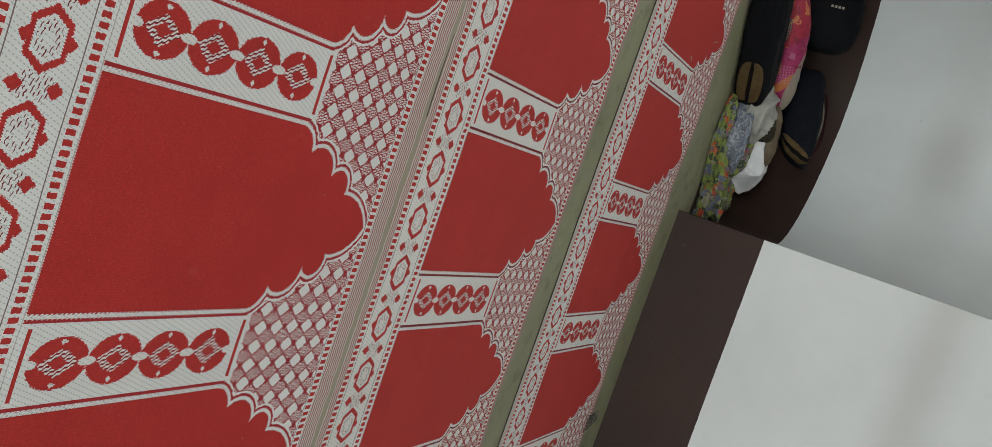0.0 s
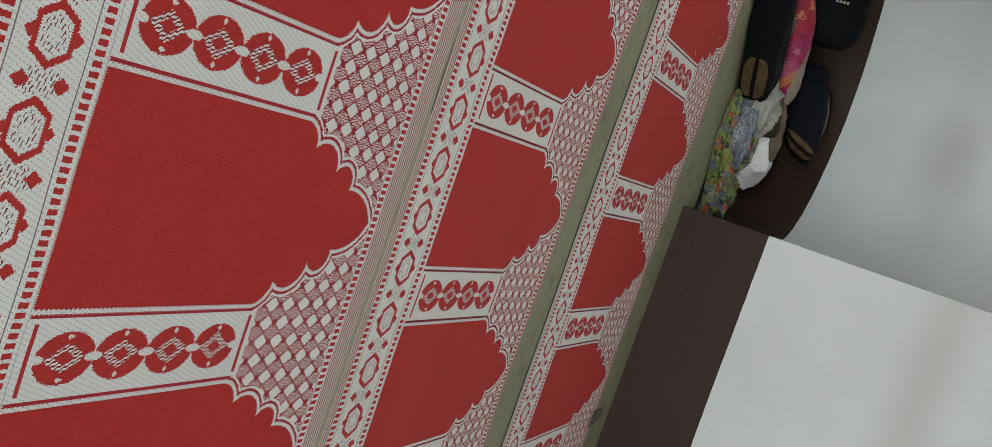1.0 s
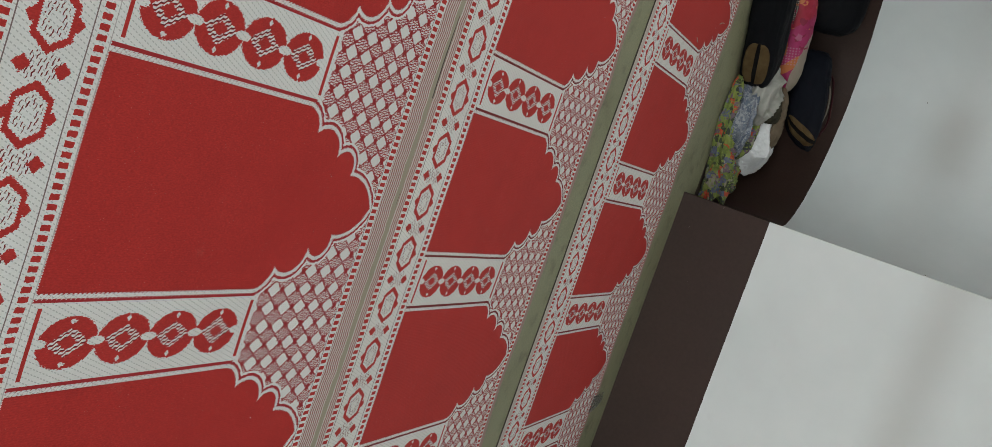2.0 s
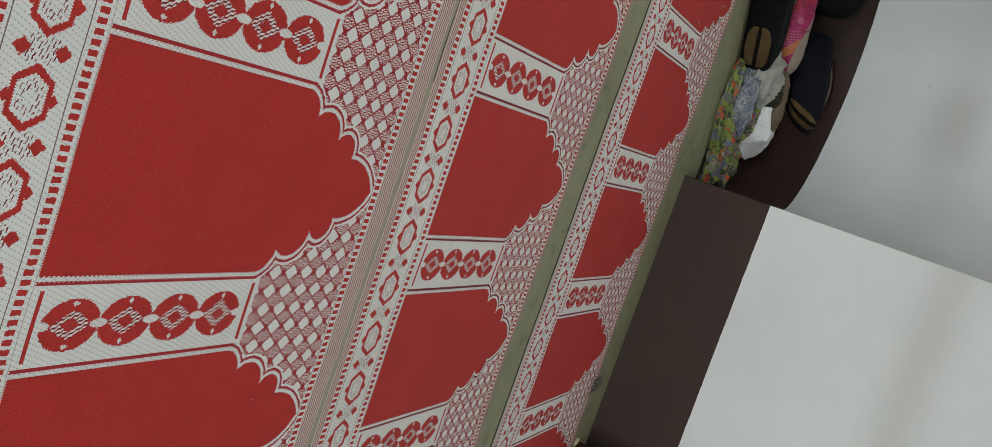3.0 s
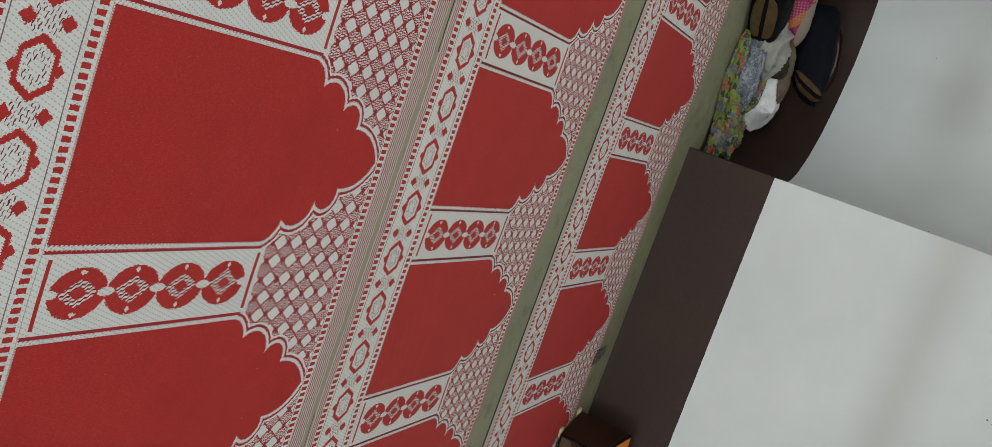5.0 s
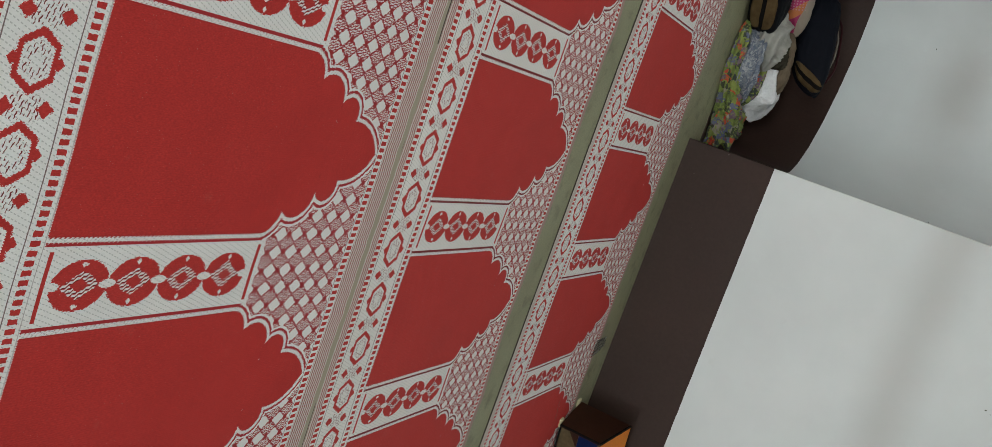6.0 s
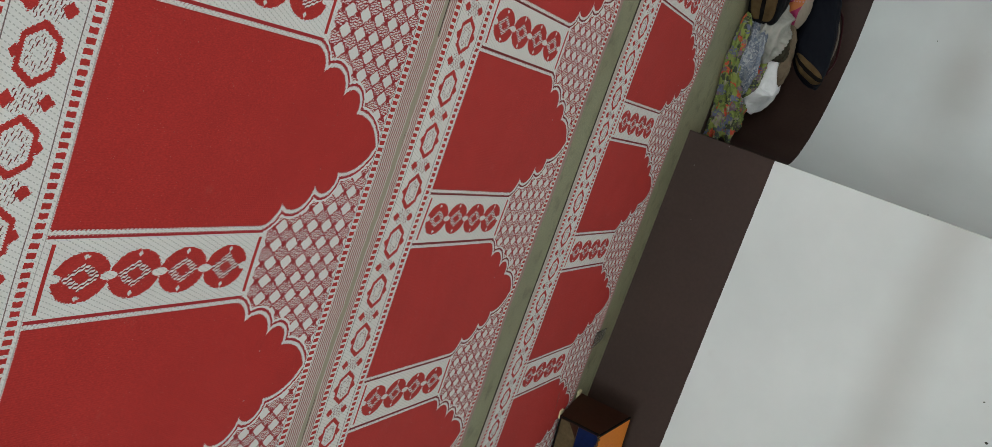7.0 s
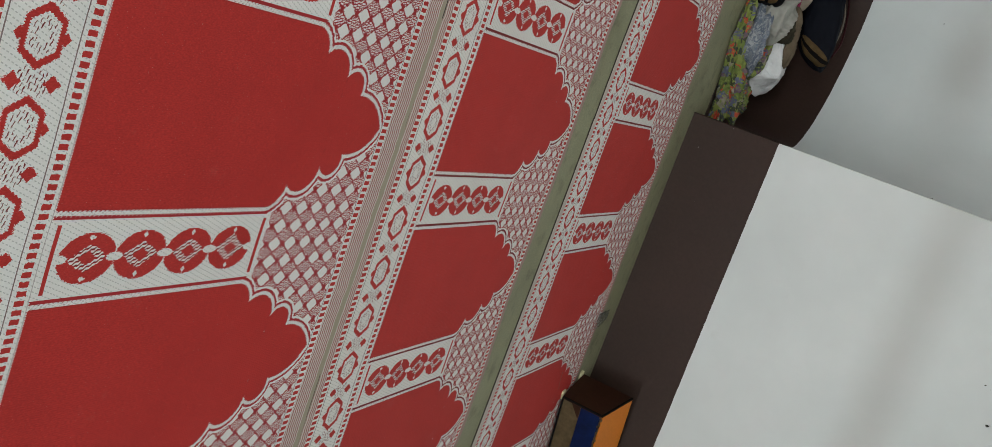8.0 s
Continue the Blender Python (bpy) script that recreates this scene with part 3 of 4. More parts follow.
def on_skin(shape, cx, rx, cz, rz, lift, power=4.0, n=12, m=56):
    """A rounded patch sewn on the bag's face, lift proud of it; shape: the bag's sizes as for skin()."""
    bm = bmesh.new()
    sx, sy, sz = shape[:3]
    rings = []
    for i in range(n + 2):
        r = min(i / n, 1.0)
        out = lift if i < n else (0.7 * lift if i == n else -lift)
        ring = []
        for k in range(m):
            g = 2 * math.pi * k / m
            ca, sa = math.cos(g), math.sin(g)
            q = (abs(ca) ** power + abs(sa) ** power) ** (-1 / power)
            p = Vector((cx + ca * q * r * rx, -1.0, cz + sa * q * r * rz))
            ring.append(bm.verts.new(skin(p, sx + out, sy + out, sz + out, *shape[3:])))
        rings.append(ring)
    for a, b in zip(rings[1:], rings[2:]):
        for k in range(m):
            bm.faces.new((a[k], a[(k + 1) % m], b[(k + 1) % m], b[k]))
    bm.faces.new(rings[1])
    bmesh.ops.recalc_face_normals(bm, faces=bm.faces)
    return bm


def soft_box(sx, sy, sz, power=4.0, wrinkle=0.006, seed=0.0, cuts=26, sag=0.0, taper=0.0):
    """A stuffed bag: a rounded block, creased and a little sunk. Lies about its centre."""
    bm = bmesh.new()
    bmesh.ops.create_cube(bm, size=2.0)
    bmesh.ops.subdivide_edges(bm, edges=bm.edges[:], cuts=cuts, use_grid_fill=True)
    for vv in bm.verts:
        vv.co = skin(vv.co.copy(), sx, sy, sz, power, wrinkle, seed, taper, sag)
    return bm


def heap(spine, folds, seed, depth=0.16, crease=0.8, pleat=1.0, n=130, m=72):
    """Crumpled cloth lying along a line: rows (x, y, half width, height) in metres. Its hem touches the floor."""
    bm = bmesh.new()
    pts = np.array(spine)
    ts = np.linspace(0, len(pts) - 1, n)
    rows = []
    span = float(np.hypot(np.diff(pts[:, 0]), np.diff(pts[:, 1])).sum())
    for i, t in enumerate(ts):
        a = min(int(t), len(pts) - 2)
        f = t - a
        f = f * f * (3 - 2 * f)
        x, y, hw, hh = pts[a] * (1 - f) + pts[a + 1] * f
        nx, ny = pts[a + 1][0] - pts[a][0], pts[a + 1][1] - pts[a][1]
        ln = math.hypot(nx, ny)
        px, py = -ny / ln, nx / ln
        s = i / (n - 1)
        end = (1 - abs(2 * s - 1) ** 3.5) ** 0.6
        row = []
        for j in range(m):
            g = math.pi * (-0.03 + 1.06 * j / (m - 1))
            cg, sg = math.cos(g), math.sin(g)
            al, ac, hi = s * span, cg * hw, sg * hh
            r1 = noise.noise((al * 7, ac * 9, hi * 9 + seed))
            # long folds that wander along the heap, then creases all ways
            turn = 0.9 * noise.noise((al * 4, seed * 2.3, 0))
            arc = g * (hw + hh) * 0.5
            r2 = 0.5 + 0.5 * math.sin(arc * 105 + 60 * turn * al + 5.0 * noise.noise((al * folds, arc * 10, seed * 3.1)))
            r3 = abs(noise.noise((al * 26 + 3, ac * 40 - al * 14, hi * 40 + seed * 5.7))) * 2
            r4 = abs(noise.noise((al * 70, ac * 75 + al * 30, hi * 75 + seed * 1.9))) * 2
            k = (0.88 + depth * (1.1 * r1 + 0.75 * pleat * (r2 - 0.5) + crease * (0.55 * (r3 - 0.4) + 0.25 * (r4 - 0.4))) * (0.45 + 0.55 * sg)) * (0.22 + 0.78 * end)
            c, sn = math.cos(g) * hw * k, max(math.sin(g) * hh * k, -0.0)
            row.append(bm.verts.new((x + px * c + 0.006 * r1, y + py * c, max(sn, 0.0015) + 0.001)))
        rows.append(row)
    for i in range(n - 1):
        for j in range(m - 1):
            bm.faces.new((rows[i][j], rows[i + 1][j], rows[i + 1][j + 1], rows[i][j + 1]))
    for r in (rows[0], rows[-1]):
        bm.faces.new(r)
    bmesh.ops.recalc_face_normals(bm, faces=bm.faces)
    return bm


def drape(spine, seed, folds=9, depth=0.35, twist=1.0, crush=0.5, n=170, m=110):
    """A bunched cloth along a line in space: rows (x, y, z, half width, half height), with long folds that wind round it."""
    bm = bmesh.new()
    pts = np.array(spine, float)
    pts = np.vstack([2 * pts[0] - pts[1], pts, 2 * pts[-1] - pts[-2]])
    ring = []
    rows = []
    for i in range(n):
        t = i / (n - 1) * (len(pts) - 3)
        a = min(int(t), len(pts) - 4)
        f = t - a
        p0, p1, p2, p3 = pts[a:a + 4]
        c = 0.5 * (2 * p1 + (p2 - p0) * f + (2 * p0 - 5 * p1 + 4 * p2 - p3) * f * f + (3 * p1 - p0 - 3 * p2 + p3) * f ** 3)
        ring.append(c)
    span = sum((Vector(b[:3]) - Vector(a[:3])).length for a, b in zip(ring, ring[1:]))
    for i, c in enumerate(ring):
        along = (Vector(ring[min(i + 1, n - 1)][:3]) - Vector(ring[max(i - 1, 0)][:3])).normalized()
        side = along.cross(Vector((0, 0, 1))).normalized()
        up = side.cross(along)
        q = i / (n - 1)
        end = (1 - abs(2 * q - 1) ** 5) ** 0.55
        al = q * span
        row = []
        for j in range(m):
            g = 2 * math.pi * j / m
            cg, sg = math.cos(g), math.sin(g)
            wind = folds * g + twist * 9 * al + 3.4 * noise.noise((al * 8, cg * 1.3, sg * 1.3 + seed))
            fold = 0.55 - abs(math.sin(wind * 0.5)) ** 0.8
            bulge = noise.noise((al * 6 + seed, cg * 1.1, sg * 1.1))
            x1 = 0.32 - abs(noise.noise((al * 17 + seed, cg * 1.8 + al * 5, sg * 1.8)))
            x2 = 0.22 - abs(noise.noise((al * 44, cg * 4.2 + seed, sg * 4.2 - al * 9)))
            x3 = abs(noise.noise((al * 90 + seed, cg * 8.0, sg * 8.0)))
            k = (1 + depth * (0.75 * fold + 0.6 * bulge) + crush * (0.50 * x1 + 0.34 * x2 - 0.10 * x3)) * (0.10 + 0.90 * end)
            p = Vector(c[:3]) + side * cg * c[3] * k + up * sg * c[4] * k
            p.z = max(p.z, 0.0025)
            row.append(bm.verts.new(p))
        rows.append(row)
    for a, b in zip(rows, rows[1:]):
        for j in range(m):
            bm.faces.new((a[j], a[(j + 1) % m], b[(j + 1) % m], b[j]))
    bm.faces.new(rows[0])
    bm.faces.new(rows[-1])
    bmesh.ops.recalc_face_normals(bm, faces=bm.faces)
    return bm


def tube_bm(points, radius, segments=8, flat=1.0):
    """A cord or strap along points."""
    bm = bmesh.new()
    rings = []
    for i, p in enumerate(points):
        a, b = Vector(points[max(i - 1, 0)]), Vector(points[min(i + 1, len(points) - 1)])
        t = (b - a).normalized()
        s = t.cross(Vector((0, 0, 1)))
        s = s.normalized() if s.length > 1e-4 else Vector((1, 0, 0))
        w = s.cross(t)
        rings.append([bm.verts.new(Vector(p) + s * math.cos(g) * radius * flat + w * math.sin(g) * radius) for g in np.linspace(0, 2 * math.pi, segments, endpoint=False)])
    for a, b in zip(rings, rings[1:]):
        for k in range(segments):
            bm.faces.new((a[k], a[(k + 1) % segments], b[(k + 1) % segments], b[k]))
    bm.faces.new(rings[0])
    bm.faces.new(rings[-1])
    bmesh.ops.recalc_face_normals(bm, faces=bm.faces)
    return bm


def on_corner(shape, cs, rs, cz, rz, lift, power=4.0, n=12, m=56):
    """A patch sewn round the bag's corner, from its face to its end; cs, rs: its middle and half width round the corner."""
    bm = bmesh.new()
    sx, sy, sz = shape[:3]
    rings = []
    for i in range(n + 2):
        r = min(i / n, 1.0)
        out = lift if i < n else (0.7 * lift if i == n else -lift)
        ring = []
        for k in range(m):
            g = 2 * math.pi * k / m
            ca, sa = math.cos(g), math.sin(g)
            q = (abs(ca) ** power + abs(sa) ** power) ** (-1 / power)
            w, z = cs + ca * q * r * rs, cz + sa * q * r * rz
            p = Vector((1.0 + min(w, 0.0), -1.0 + max(w, 0.0), z))
            ring.append(bm.verts.new(skin(p, sx + out, sy + out, sz + out, *shape[3:])))
        rings.append(ring)
    for a, b in zip(rings[1:], rings[2:]):
        for k in range(m):
            bm.faces.new((a[k], a[(k + 1) % m], b[(k + 1) % m], b[k]))
    bm.faces.new(rings[1])
    bmesh.ops.recalc_face_normals(bm, faces=bm.faces)
    return bm


# ---- the bags in the niche ----
bag = tagged(new("backpack"), "black backpack lying flat with a tan zipped end pocket", "backpack")
part("body", soft_box(0.33, 0.115, 0.092, 4.2, 0.006, 1.0), BLACK, bag, smooth=True)
FORM = (0.33, 0.115, 0.092, 4.2, 0.006, 1.0)
pk = part("end_pocket", on_skin(FORM, 0.62, 0.44, 0.0, 0.76, 0.0045, 3.0), TAN, bag, "tan suede end pocket", smooth=True)
part("zip", on_skin(FORM, 0.62, 0.455, 0.0, 0.115, 0.0085), ZIP, pk, "dark zip", smooth=True)
bag.matrix_world = pose(-0.48 * U, 6.87 * U, 0.088, 0, 0, 38)

pink = tagged(part("cloth_bag", soft_box(0.33, 0.09, 0.088, 2.05, 0.006, 4.0), PINK, None, smooth=True),
              "magenta and orange printed cloth bag, stuffed full", "bag")
pink.matrix_world = pose(-0.60 * U, 7.48 * U, 0.155, 0, -6, 22)

back = tagged(new("backpack"), "black backpack propped up against the niche wall", "backpack")
part("body", soft_box(0.20, 0.13, 0.20, 3.6, 0.006, 9.0), BLACK, back, smooth=True)
for k in range(4):
    part("badge", box_bm((-0.075, -0.136, 0.010 + k * 0.019, -0.062, -0.118, 0.023 + k * 0.019), bevel=0.001), CREAM, back, "pale printed mark")
back.matrix_world = pose(-1.16 * U, 8.3 * U, 0.190, -12, 0, 16)

def slumped(bm, k):
    """Leans the end of a bag over: its top goes further out than its foot."""
    for vv in bm.verts:
        if vv.co.x > 0:
            vv.co.x += k * vv.co.z * min(vv.co.x / 0.2, 1.0)
    return bm


navy = tagged(new("backpack"), "navy backpack with a tan base lying on the pile", "backpack")
SHAPE = (0.285, 0.105, 0.105, 3.2, 0.007, 12.0)
part("body", slumped(soft_box(*SHAPE), 0.70), NAVY, navy, smooth=True)
bs = part("base_pocket", slumped(on_corner(SHAPE, 0.36, 0.42, -0.05, 0.90, 0.006, 3.0), 0.70), TAN, navy, "tan suede base pocket", smooth=True)
part("zip", slumped(on_corner(SHAPE, 0.30, 0.10, -0.05, 0.92, 0.010, 3.0), 0.70), ZIP, bs, "dark zip", smooth=True)
part("strap", tube_bm(smooth_path([(-0.20, 0.05, 0.092), (-0.15, 0.055, 0.124), (-0.02, 0.056, 0.136), (0.11, 0.052, 0.132), (0.20, 0.045, 0.100)]), 0.006, 8, 2.6), MAROON, navy, "maroon webbing strap", smooth=True)
part("strap_lining", tube_bm(smooth_path([(-0.13, 0.030, 0.098), (-0.05, 0.026, 0.116), (0.05, 0.026, 0.116), (0.13, 0.028, 0.100)]), 0.005, 8, 2.0), LINING, navy, "cream strap lining", smooth=True)
navy.matrix_world = pose(-0.12 * U, 8.10 * U, 0.275, -8, -11, -22)


def cloth(name, label, spine, mat, folds, seed, depth=0.16, crease=0.8, pleat=1.0):
    bm = heap([(x * U, y * U, hw * U, hh * U) for x, y, hw, hh in spine], folds, seed, depth, crease, pleat)
    return tagged(part(name, bm, mat, None, smooth=True), label, "cloth")


# support added under the bags, coloured dark for the shade there
cloth("support_heap", "dark cloth heap added under the bags in place of shade", [(-0.75, 8.2, 0.36, 0.26), (-0.3, 8.1, 0.46, 0.38), (0.15, 8.1, 0.42, 0.36), (0.42, 8.05, 0.30, 0.30)], OLIVE, 8, 2.0, 0.10, 0.5)
cloth("cloth", "beige cotton cloth wedged between two bags", [(-0.48, 7.90, 0.10, 0.30), (-0.25, 7.82, 0.11, 0.36), (-0.04, 7.76, 0.08, 0.30)], BEIGE, 8, 3.0, 0.14, 0.5)


def bunch(name, label, spine, mat, seed, folds=9, depth=0.35, twist=1.0, crush=0.5):
    bm = drape([tuple(k * U for k in row) for row in spine], seed, folds, depth, twist, crush)
    return tagged(part(name, bm, mat, None, smooth=True), label, "cloth" if name != "plastic_bag" else "bag")


bunch("cloth", "fawn cotton cloth rolled up on top of the pile", [(-0.10, 7.62, 0.32, 0.03, 0.04), (0.04, 7.63, 0.36, 0.05, 0.055), (0.22, 7.65, 0.38, 0.060, 0.065), (0.40, 7.68, 0.37, 0.070, 0.080), (0.56, 7.74, 0.34, 0.035, 0.045)], BROWNC, 5.0, 6, 0.28, 0.3, 0.45)
# added filler, its dark colour stands for the shaded gap below the roll
cloth("cloth", "dark cloth heap added under the rolled one in place of a shaded gap", [(-0.05, 7.74, 0.08, 0.22), (0.2, 7.76, 0.10, 0.27), (0.40, 7.76, 0.08, 0.25)], OLIVE, 8, 6.0, 0.14, 0.5)
bunch("cloth", "dark olive cloth crumpled in the pile", [(0.02, 7.54, 0.25, 0.08, 0.10), (0.16, 7.54, 0.28, 0.11, 0.12), (0.30, 7.56, 0.27, 0.09, 0.11)], OLIVE, 8.0, 7, 0.34, 0.8)
bunch("plastic_bag", "white polythene bag, half full and crumpled", [(0.16, 7.56, 0.32, 0.015, 0.03), (0.28, 7.58, 0.28, 0.07, 0.10), (0.43, 7.63, 0.24, 0.13, 0.18), (0.54, 7.68, 0.22, 0.20, 0.21), (0.63, 7.65, 0.18, 0.22, 0.18), (0.69, 7.58, 0.13, 0.14, 0.09)], POLY, 41.0, 5, 0.34, 0.2, 0.22)
bunch("cloth", "grey-white cotton scarf rolled in a swirl", [(-0.18, 7.56, 0.17, 0.11, 0.12), (-0.06, 7.42, 0.19, 0.20, 0.18), (0.08, 7.34, 0.20, 0.24, 0.19), (0.22, 7.38, 0.18, 0.19, 0.16), (0.38, 7.46, 0.14, 0.09, 0.11)], GREYC, 14.0, 8, 0.34, 3.0, 0.28)
bunch("cloth", "blue-grey patterned cotton cloth in folds", [(-0.02, 7.22, 0.10, 0.05, 0.07), (0.12, 7.15, 0.13, 0.08, 0.10), (0.30, 7.12, 0.14, 0.10, 0.12), (0.48, 7.17, 0.14, 0.10, 0.12), (0.62, 7.27, 0.12, 0.08, 0.10), (0.74, 7.35, 0.08, 0.05, 0.07)], BLUEC, 17.0, 8, 0.50, 0.3, 0.30)
bunch("scarf", "end of a green flowered scarf under the white bag", [(0.24, 7.46, 0.22, 0.04, 0.06), (0.42, 7.44, 0.20, 0.06, 0.09), (0.58, 7.43, 0.17, 0.06, 0.10), (0.74, 7.42, 0.11, 0.05, 0.07)], GREENC, 23.0, 6, 0.40, 0.5)
bunch("scarf", "green flowered scarf crumpled on the cement floor", [(-0.02, 7.06, 0.04, 0.03, 0.04), (0.16, 7.00, 0.05, 0.05, 0.06), (0.36, 6.99, 0.06, 0.06, 0.07), (0.56, 7.06, 0.07, 0.08, 0.08), (0.72, 7.19, 0.08, 0.13, 0.11), (0.86, 7.31, 0.09, 0.17, 0.12), (0.98, 7.46, 0.10, 0.33, 0.15), (1.06, 7.50, 0.08, 0.30, 0.11)], GREENC, 20.0, 9, 0.60, 0.7, 0.85)

# ---- the box by the wall ----
WOOD = worn("dark_stained_wood", (0.024, 0.0085, 0.0045), (0.040, 0.0150, 0.0080), 6.0, 0.4, 45, 0.15, 0.002)
OCHRE = worn("orange_laminate", (0.62, 0.180, 0.016), (0.68, 0.205, 0.022), 5.0, 0.45, 90, 0.05, 0.001)
TANW = worn("bare_plywood", (0.055, 0.036, 0.016), (0.135, 0.098, 0.052), 9.0, 0.55, 60, 0.2, 0.002)
BLUEP = worn("blue_paint", (0.0015, 0.0065, 0.034), (0.003, 0.014, 0.078), 9.0, 0.45, 60, 0.15, 0.002)
for mm in (WOOD, TANW, BLUEP, OCHRE):
    mm.node_tree.nodes["Principled BSDF"].inputs["Specular IOR Level"].default_value = 0.14
FOAM = worn("cream_plastic", (0.55, 0.50, 0.30), (0.62, 0.57, 0.36), 20.0, 0.5)


def prism(outline, x0, x1, bevel=0.0):
    """A yz outline pushed out from x0 to x1."""
    bm = bmesh.new()
    a = [bm.verts.new((x0, y, z)) for y, z in outline]
    b = [bm.verts.new((x1, y, z)) for y, z in outline]
    bm.faces.new(a)
    bm.faces.new(b)
    for i in range(len(a)):
        bm.faces.new((a[i], a[(i + 1) % len(a)], b[(i + 1) % len(a)], b[i]))
    bmesh.ops.recalc_face_normals(bm, faces=bm.faces)
    if bevel:
        bmesh.ops.bevel(bm, geom=bm.edges[:], offset=bevel, segments=2, affect="EDGES")
    return bm


HB, HF, DB, LB = 0.502 * U, 0.396 * U, 0.441 * U, 0.44      # heights behind and in front, depth, length
chest = tagged(new("wooden_box"), "low dark wooden box with a sloping orange top by the wall", "box")
side = [(0, 0.012), (-DB, 0.012), (-DB, HF), (0, HB)]
part("side_panel", prism(side, 0.0, 0.014, 0.0015), WOOD, chest)
part("side_panel", prism(side, LB - 0.014, LB, 0.0015), WOOD, chest)
part("back_panel", box_bm((0.0142, -0.010, 0.012, LB - 0.0142, 0.0, HB - 0.001)), WOOD, chest)
zb = HF * 0.52
part("front_board", box_bm((0.0145, -DB + 0.004, 0.014, LB - 0.0145, -DB + 0.016, zb), bevel=0.001), TANW, chest, "bare plywood front board")
part("front_board", box_bm((0.0145, -DB + 0.002, zb + 0.001, LB - 0.0145, -DB + 0.016, HF - 0.002), bevel=0.001), BLUEP, chest, "dark blue painted front board")
bm = bmesh.new()
wedge = [(0.0146, HF * 0.30), (0.0146, zb - 0.001), (0.085, zb - 0.001)]
near, far = [[bm.verts.new((px, py, pz)) for px, pz in wedge] for py in (-DB + 0.0015, -DB + 0.0038)]
bm.faces.new(near)
bm.faces.new(far)
for i in range(3):
    bm.faces.new((near[i], near[(i + 1) % 3], far[(i + 1) % 3], far[i]))
bmesh.ops.recalc_face_normals(bm, faces=bm.faces)
part("corner_piece", bm, WOOD, chest, "dark wedge at the front's corner")
part("bottom_rail", box_bm((0.0145, -DB + 0.001, 0.0125, LB - 0.0145, -DB + 0.0036, 0.022), bevel=0.0008), ZIP, chest, "black strip along the bottom")
top = part("top_board", box_bm((0.012, -math.hypot(DB, HB - HF) + 0.010, 0.0008, LB, 0.0, 0.0075), bevel=0.0015), OCHRE, chest, "orange laminate top")
top.matrix_local = pose(0, 0, HB, math.degrees(math.atan2(HB - HF, DB)), 0, 0)
part("corner_strip", box_bm((-0.0012, -DB - 0.0012, 0.014, 0.0085, -DB + 0.005, HF - 0.001), bevel=0.0008), ZIP, chest, "dark worn edge strip")
part("rim", prism([(0.0, HB + 0.0005), (-DB, HF + 0.0005), (-DB, HF + 0.009), (0.0, HB + 0.009)], -0.001, 0.0115, 0.001), ZIP, chest)
bm = bmesh.new()
rnd = random.Random(5)
for i in range(40):
    x = 0.01 + 0.40 * i / 40
    s = rnd.uniform(0.003, 0.008)
    bmesh.ops.create_icosphere(bm, subdivisions=1, radius=1.0, matrix=pose(x, -DB + 0.004 + rnd.uniform(-0.003, 0.003), HF + 0.003 + rnd.uniform(-0.006, 0.004), 0, 0, rnd.uniform(0, 90)) @ Matrix.Diagonal((0.009, s, s * 0.8, 1)))
part("torn_edging", bm, TANW, chest, "torn chipped edging")
for yy in (-0.016, -DB + 0.020):
    part("foot", box_bm((-0.018, yy - 0.016, -0.0005, 0.024, yy + 0.016, 0.013), bevel=0.003), FOAM, chest, "cream plastic foot")
chest.matrix_world = pose(3.673 * U, 6.355 * U, 0.001, 0, 0, 18)

# ---- small things on the floor ----
thread = tagged(part("thread", tube_bm(smooth_path([(2.051, 3.168, 0.0074), (2.018, 3.157, 0.0074), (1.985, 3.138, 0.0074), (1.945, 3.129, 0.0074)]), 0.0006, 6), LINING, None, smooth=True),
                "loose pale thread lying on the mat", "thread")
for pts in ([(-0.100, 3.20), (-0.112, 3.225), (-0.118, 3.25), (-0.120, 3.268)], [(0.022, 2.925), (0.028, 2.94), (0.036, 2.955)]):
    tagged(part("thread", tube_bm([(px, py, 0.0072) for px, py in pts], 0.0016, 6), CREAM, None, smooth=True), "loose pale thread lying on the mat", "thread")
FILM = bpy.data.materials.new("clear_plastic_film")
FILM.use_nodes = True
film_bsdf = FILM.node_tree.nodes["Principled BSDF"]
film_bsdf.inputs["Base Color"].default_value = (0.80, 0.80, 0.77, 1)
film_bsdf.inputs["Roughness"].default_value = 0.22
film_bsdf.inputs["IOR"].default_value = 1.25
film_bsdf.inputs["Transmission Weight"].default_value = 0.93
bm = bmesh.new()
bmesh.ops.create_grid(bm, x_segments=26, y_segments=16, size=1.0)
for vv in bm.verts:
    p, q = vv.co.x, vv.co.y
    fold = abs(noise.noise((p * 2.1, q * 2.9, 1.7))) + 0.5 * abs(noise.noise((p * 5.0, q * 6.5, 8.1)))
    frill = 0.20 * noise.noise((p * 3.1, q * 3.1, 5.0))
    vv.co = (0.078 * p * (1 + frill), 0.036 * q * (1 - 0.25 * p + frill), 0.0012 + 0.011 * fold)
bmesh.ops.solidify(bm, geom=bm.faces[:], thickness=0.0006)
scrap = tagged(part("plastic_scrap", bm, FILM, None, smooth=True), "crumpled scrap of clear plastic on the mat's edge", "litter")
scrap.matrix_world = pose(1.712, 3.440, 0.0068, 0, 0, 98)
rnd = random.Random(11)
bits = bmesh.new()
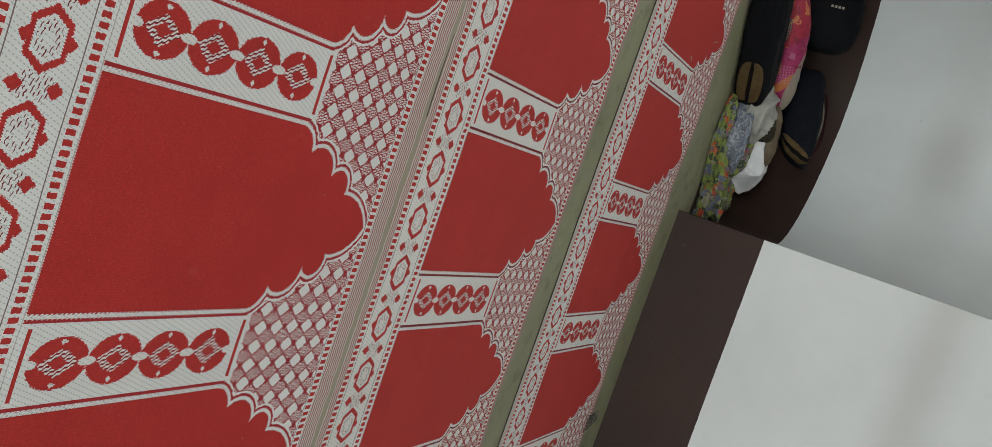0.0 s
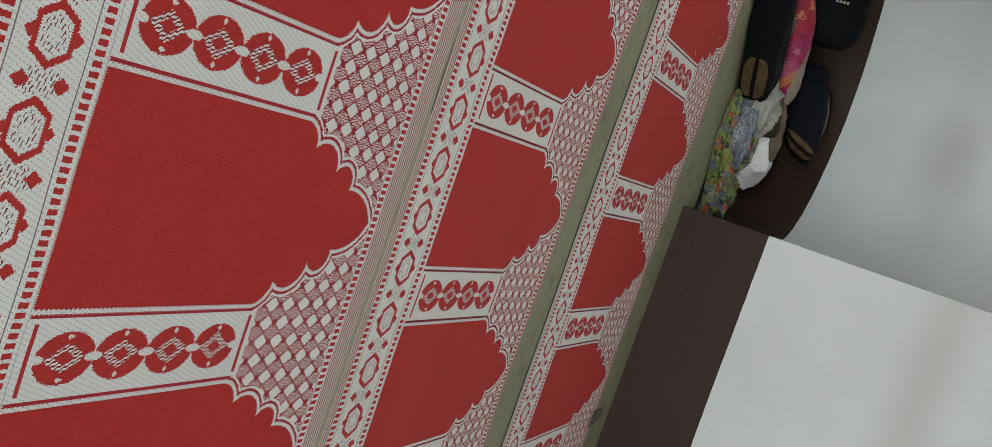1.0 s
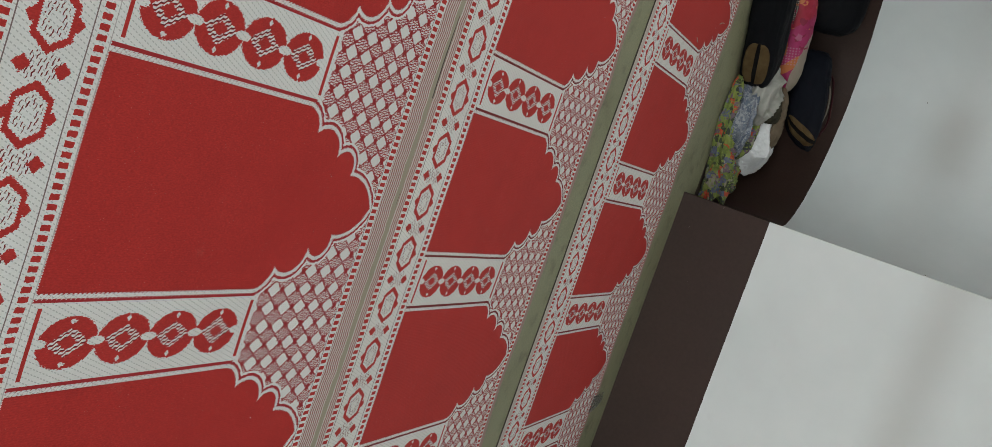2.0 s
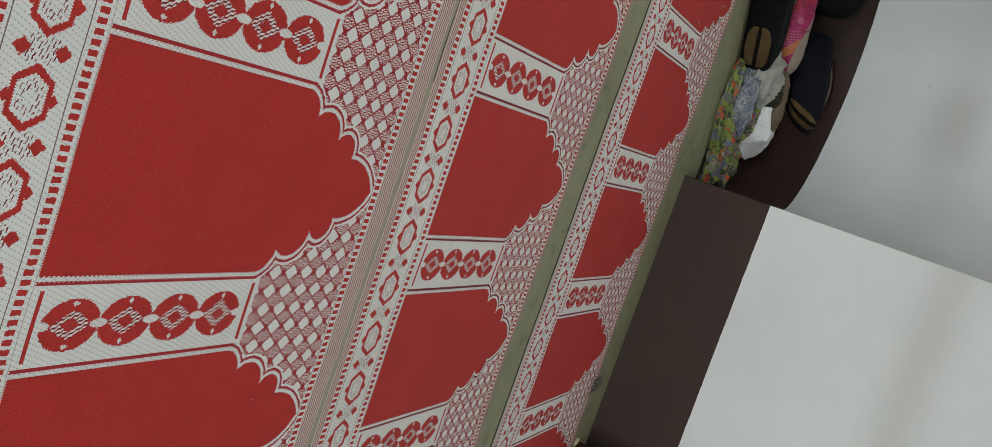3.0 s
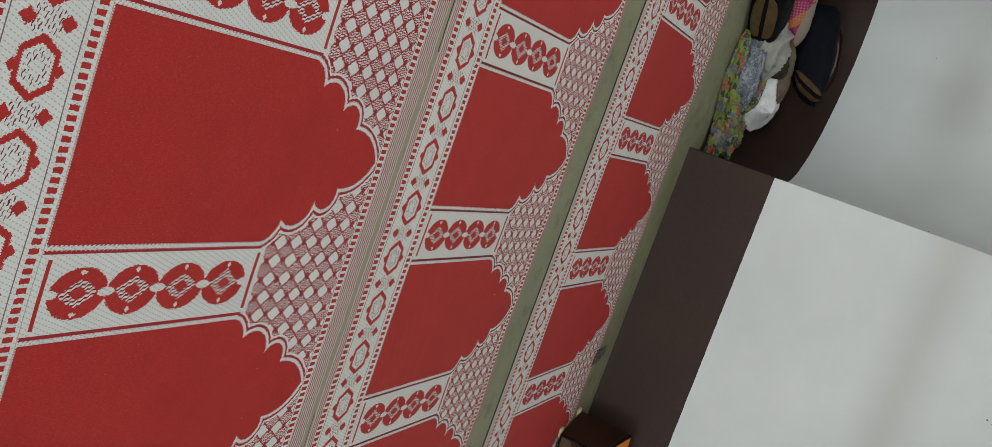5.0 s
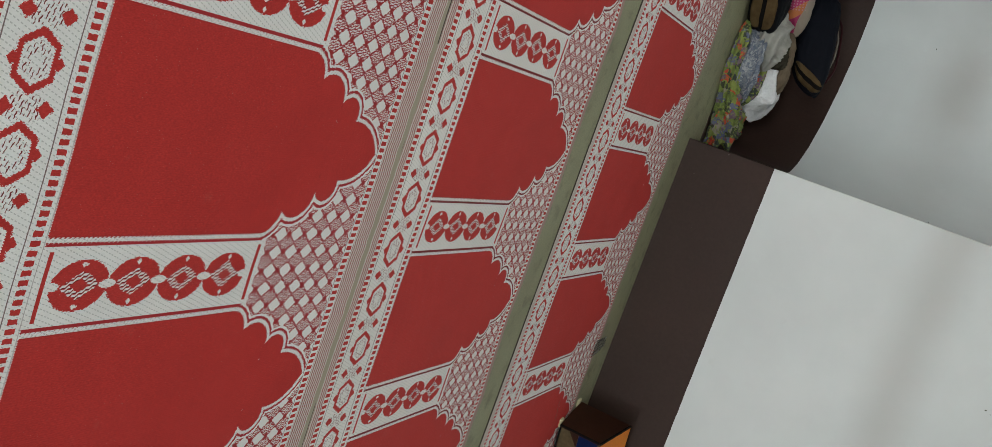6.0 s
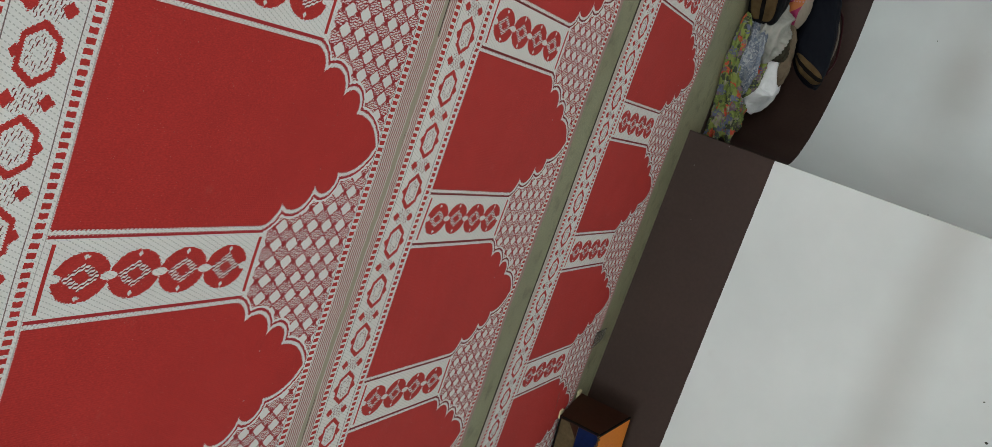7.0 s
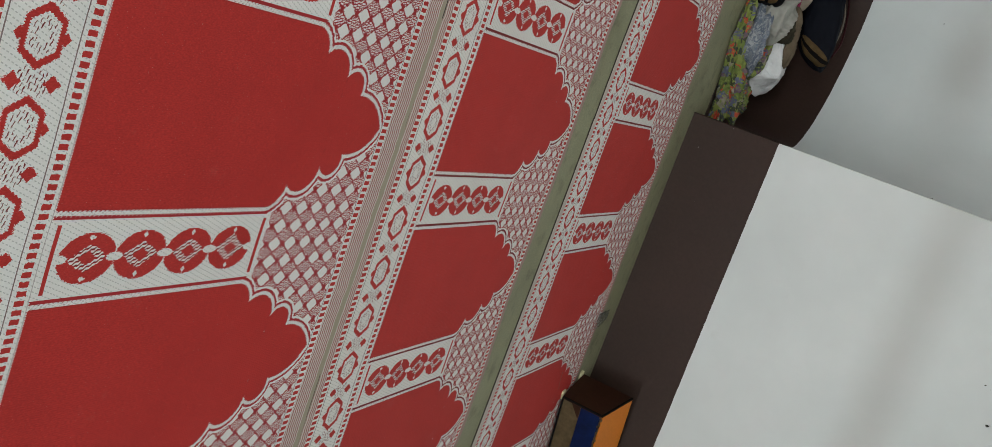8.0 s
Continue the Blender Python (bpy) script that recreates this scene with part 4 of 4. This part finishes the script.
for i in range(26):
    x, y = rnd.uniform(0.2, 4.2) * U, rnd.choice((4.02, 6.25, 6.55)) * U + rnd.uniform(-0.05, 0.05)
    bmesh.ops.create_icosphere(bits, subdivisions=1, radius=rnd.uniform(0.0006, 0.0017), matrix=pose(x, y, 0.0085, rnd.uniform(0, 90), 0, rnd.uniform(0, 90)) @ Matrix.Diagonal((1.6, 1, 0.5, 1)))
tagged(part("litter", bits, CREAM, None), "tiny pale crumbs and fluff on the floor", "litter", kind="stuff")

# ---- marks on the walls ----
CHIP = worn("bare_plaster_chip", (0.05, 0.055, 0.045), (0.09, 0.095, 0.08), 60, 0.8)
for cx, cz, r in ((2.391, 3.017, 0.0045), (2.688, 3.15, 0.0075), (2.41, 3.06, 0.0018), (1.153, 2.085, 0.0030)):
    bm = bmesh.new()
    rnd = random.Random(int(cx * 1000))
    ring = [bm.verts.new((math.cos(g) * r * rnd.uniform(0.5, 1.0), -0.0008, math.sin(g) * r * 1.2 * rnd.uniform(0.6, 1.0))) for g in np.linspace(0, 2 * math.pi, 11, endpoint=False)]
    face = bm.faces.new(ring)
    bmesh.ops.solidify(bm, geom=[face], thickness=0.0007)
    chip = tagged(part("wall_chip", bm, CHIP, None), "small dark chip in the white wall paint", "mark", "chips in the wall")
    chip.matrix_world = pose(cx * U, YW - 0.0003, cz * U)
FLECK = worn("white_paint_fleck", (0.20, 0.19, 0.18), (0.28, 0.27, 0.26), 60, 0.6)
for cx, cz, r in ((1.438, 0.149, 0.0026), (1.180, 0.378, 0.0032), (1.90, 0.30, 0.0016)):
    bm = bmesh.new()
    bmesh.ops.create_icosphere(bm, subdivisions=1, radius=1.0, matrix=Matrix.Diagonal((r, 0.0006, r * 0.6, 1)))
    fleck = tagged(part("paint_fleck", bm, FLECK, None), "white paint fleck on the brown dado", "mark", "flecks on the dado")
    fleck.matrix_world = pose(cx * U, YW - G - 0.0003, cz * U, 0, 25, 0)
bm = bmesh.new()
bmesh.ops.create_cone(bm, segments=10, radius1=0.0022, radius2=0.0016, depth=0.03, cap_ends=True, matrix=pose(0, -0.012, 0, 90, 0, 0))
nail = tagged(part("nail", bm, ZIP, None), "small dark nail in the niche wall", "nail")
nx = -0.513 * U
nail.matrix_world = pose(nx, NYC + NDEEP * (1 - (abs(nx - NC) / NR) ** 1.8) ** (1 / 1.8), 1.52 * U)
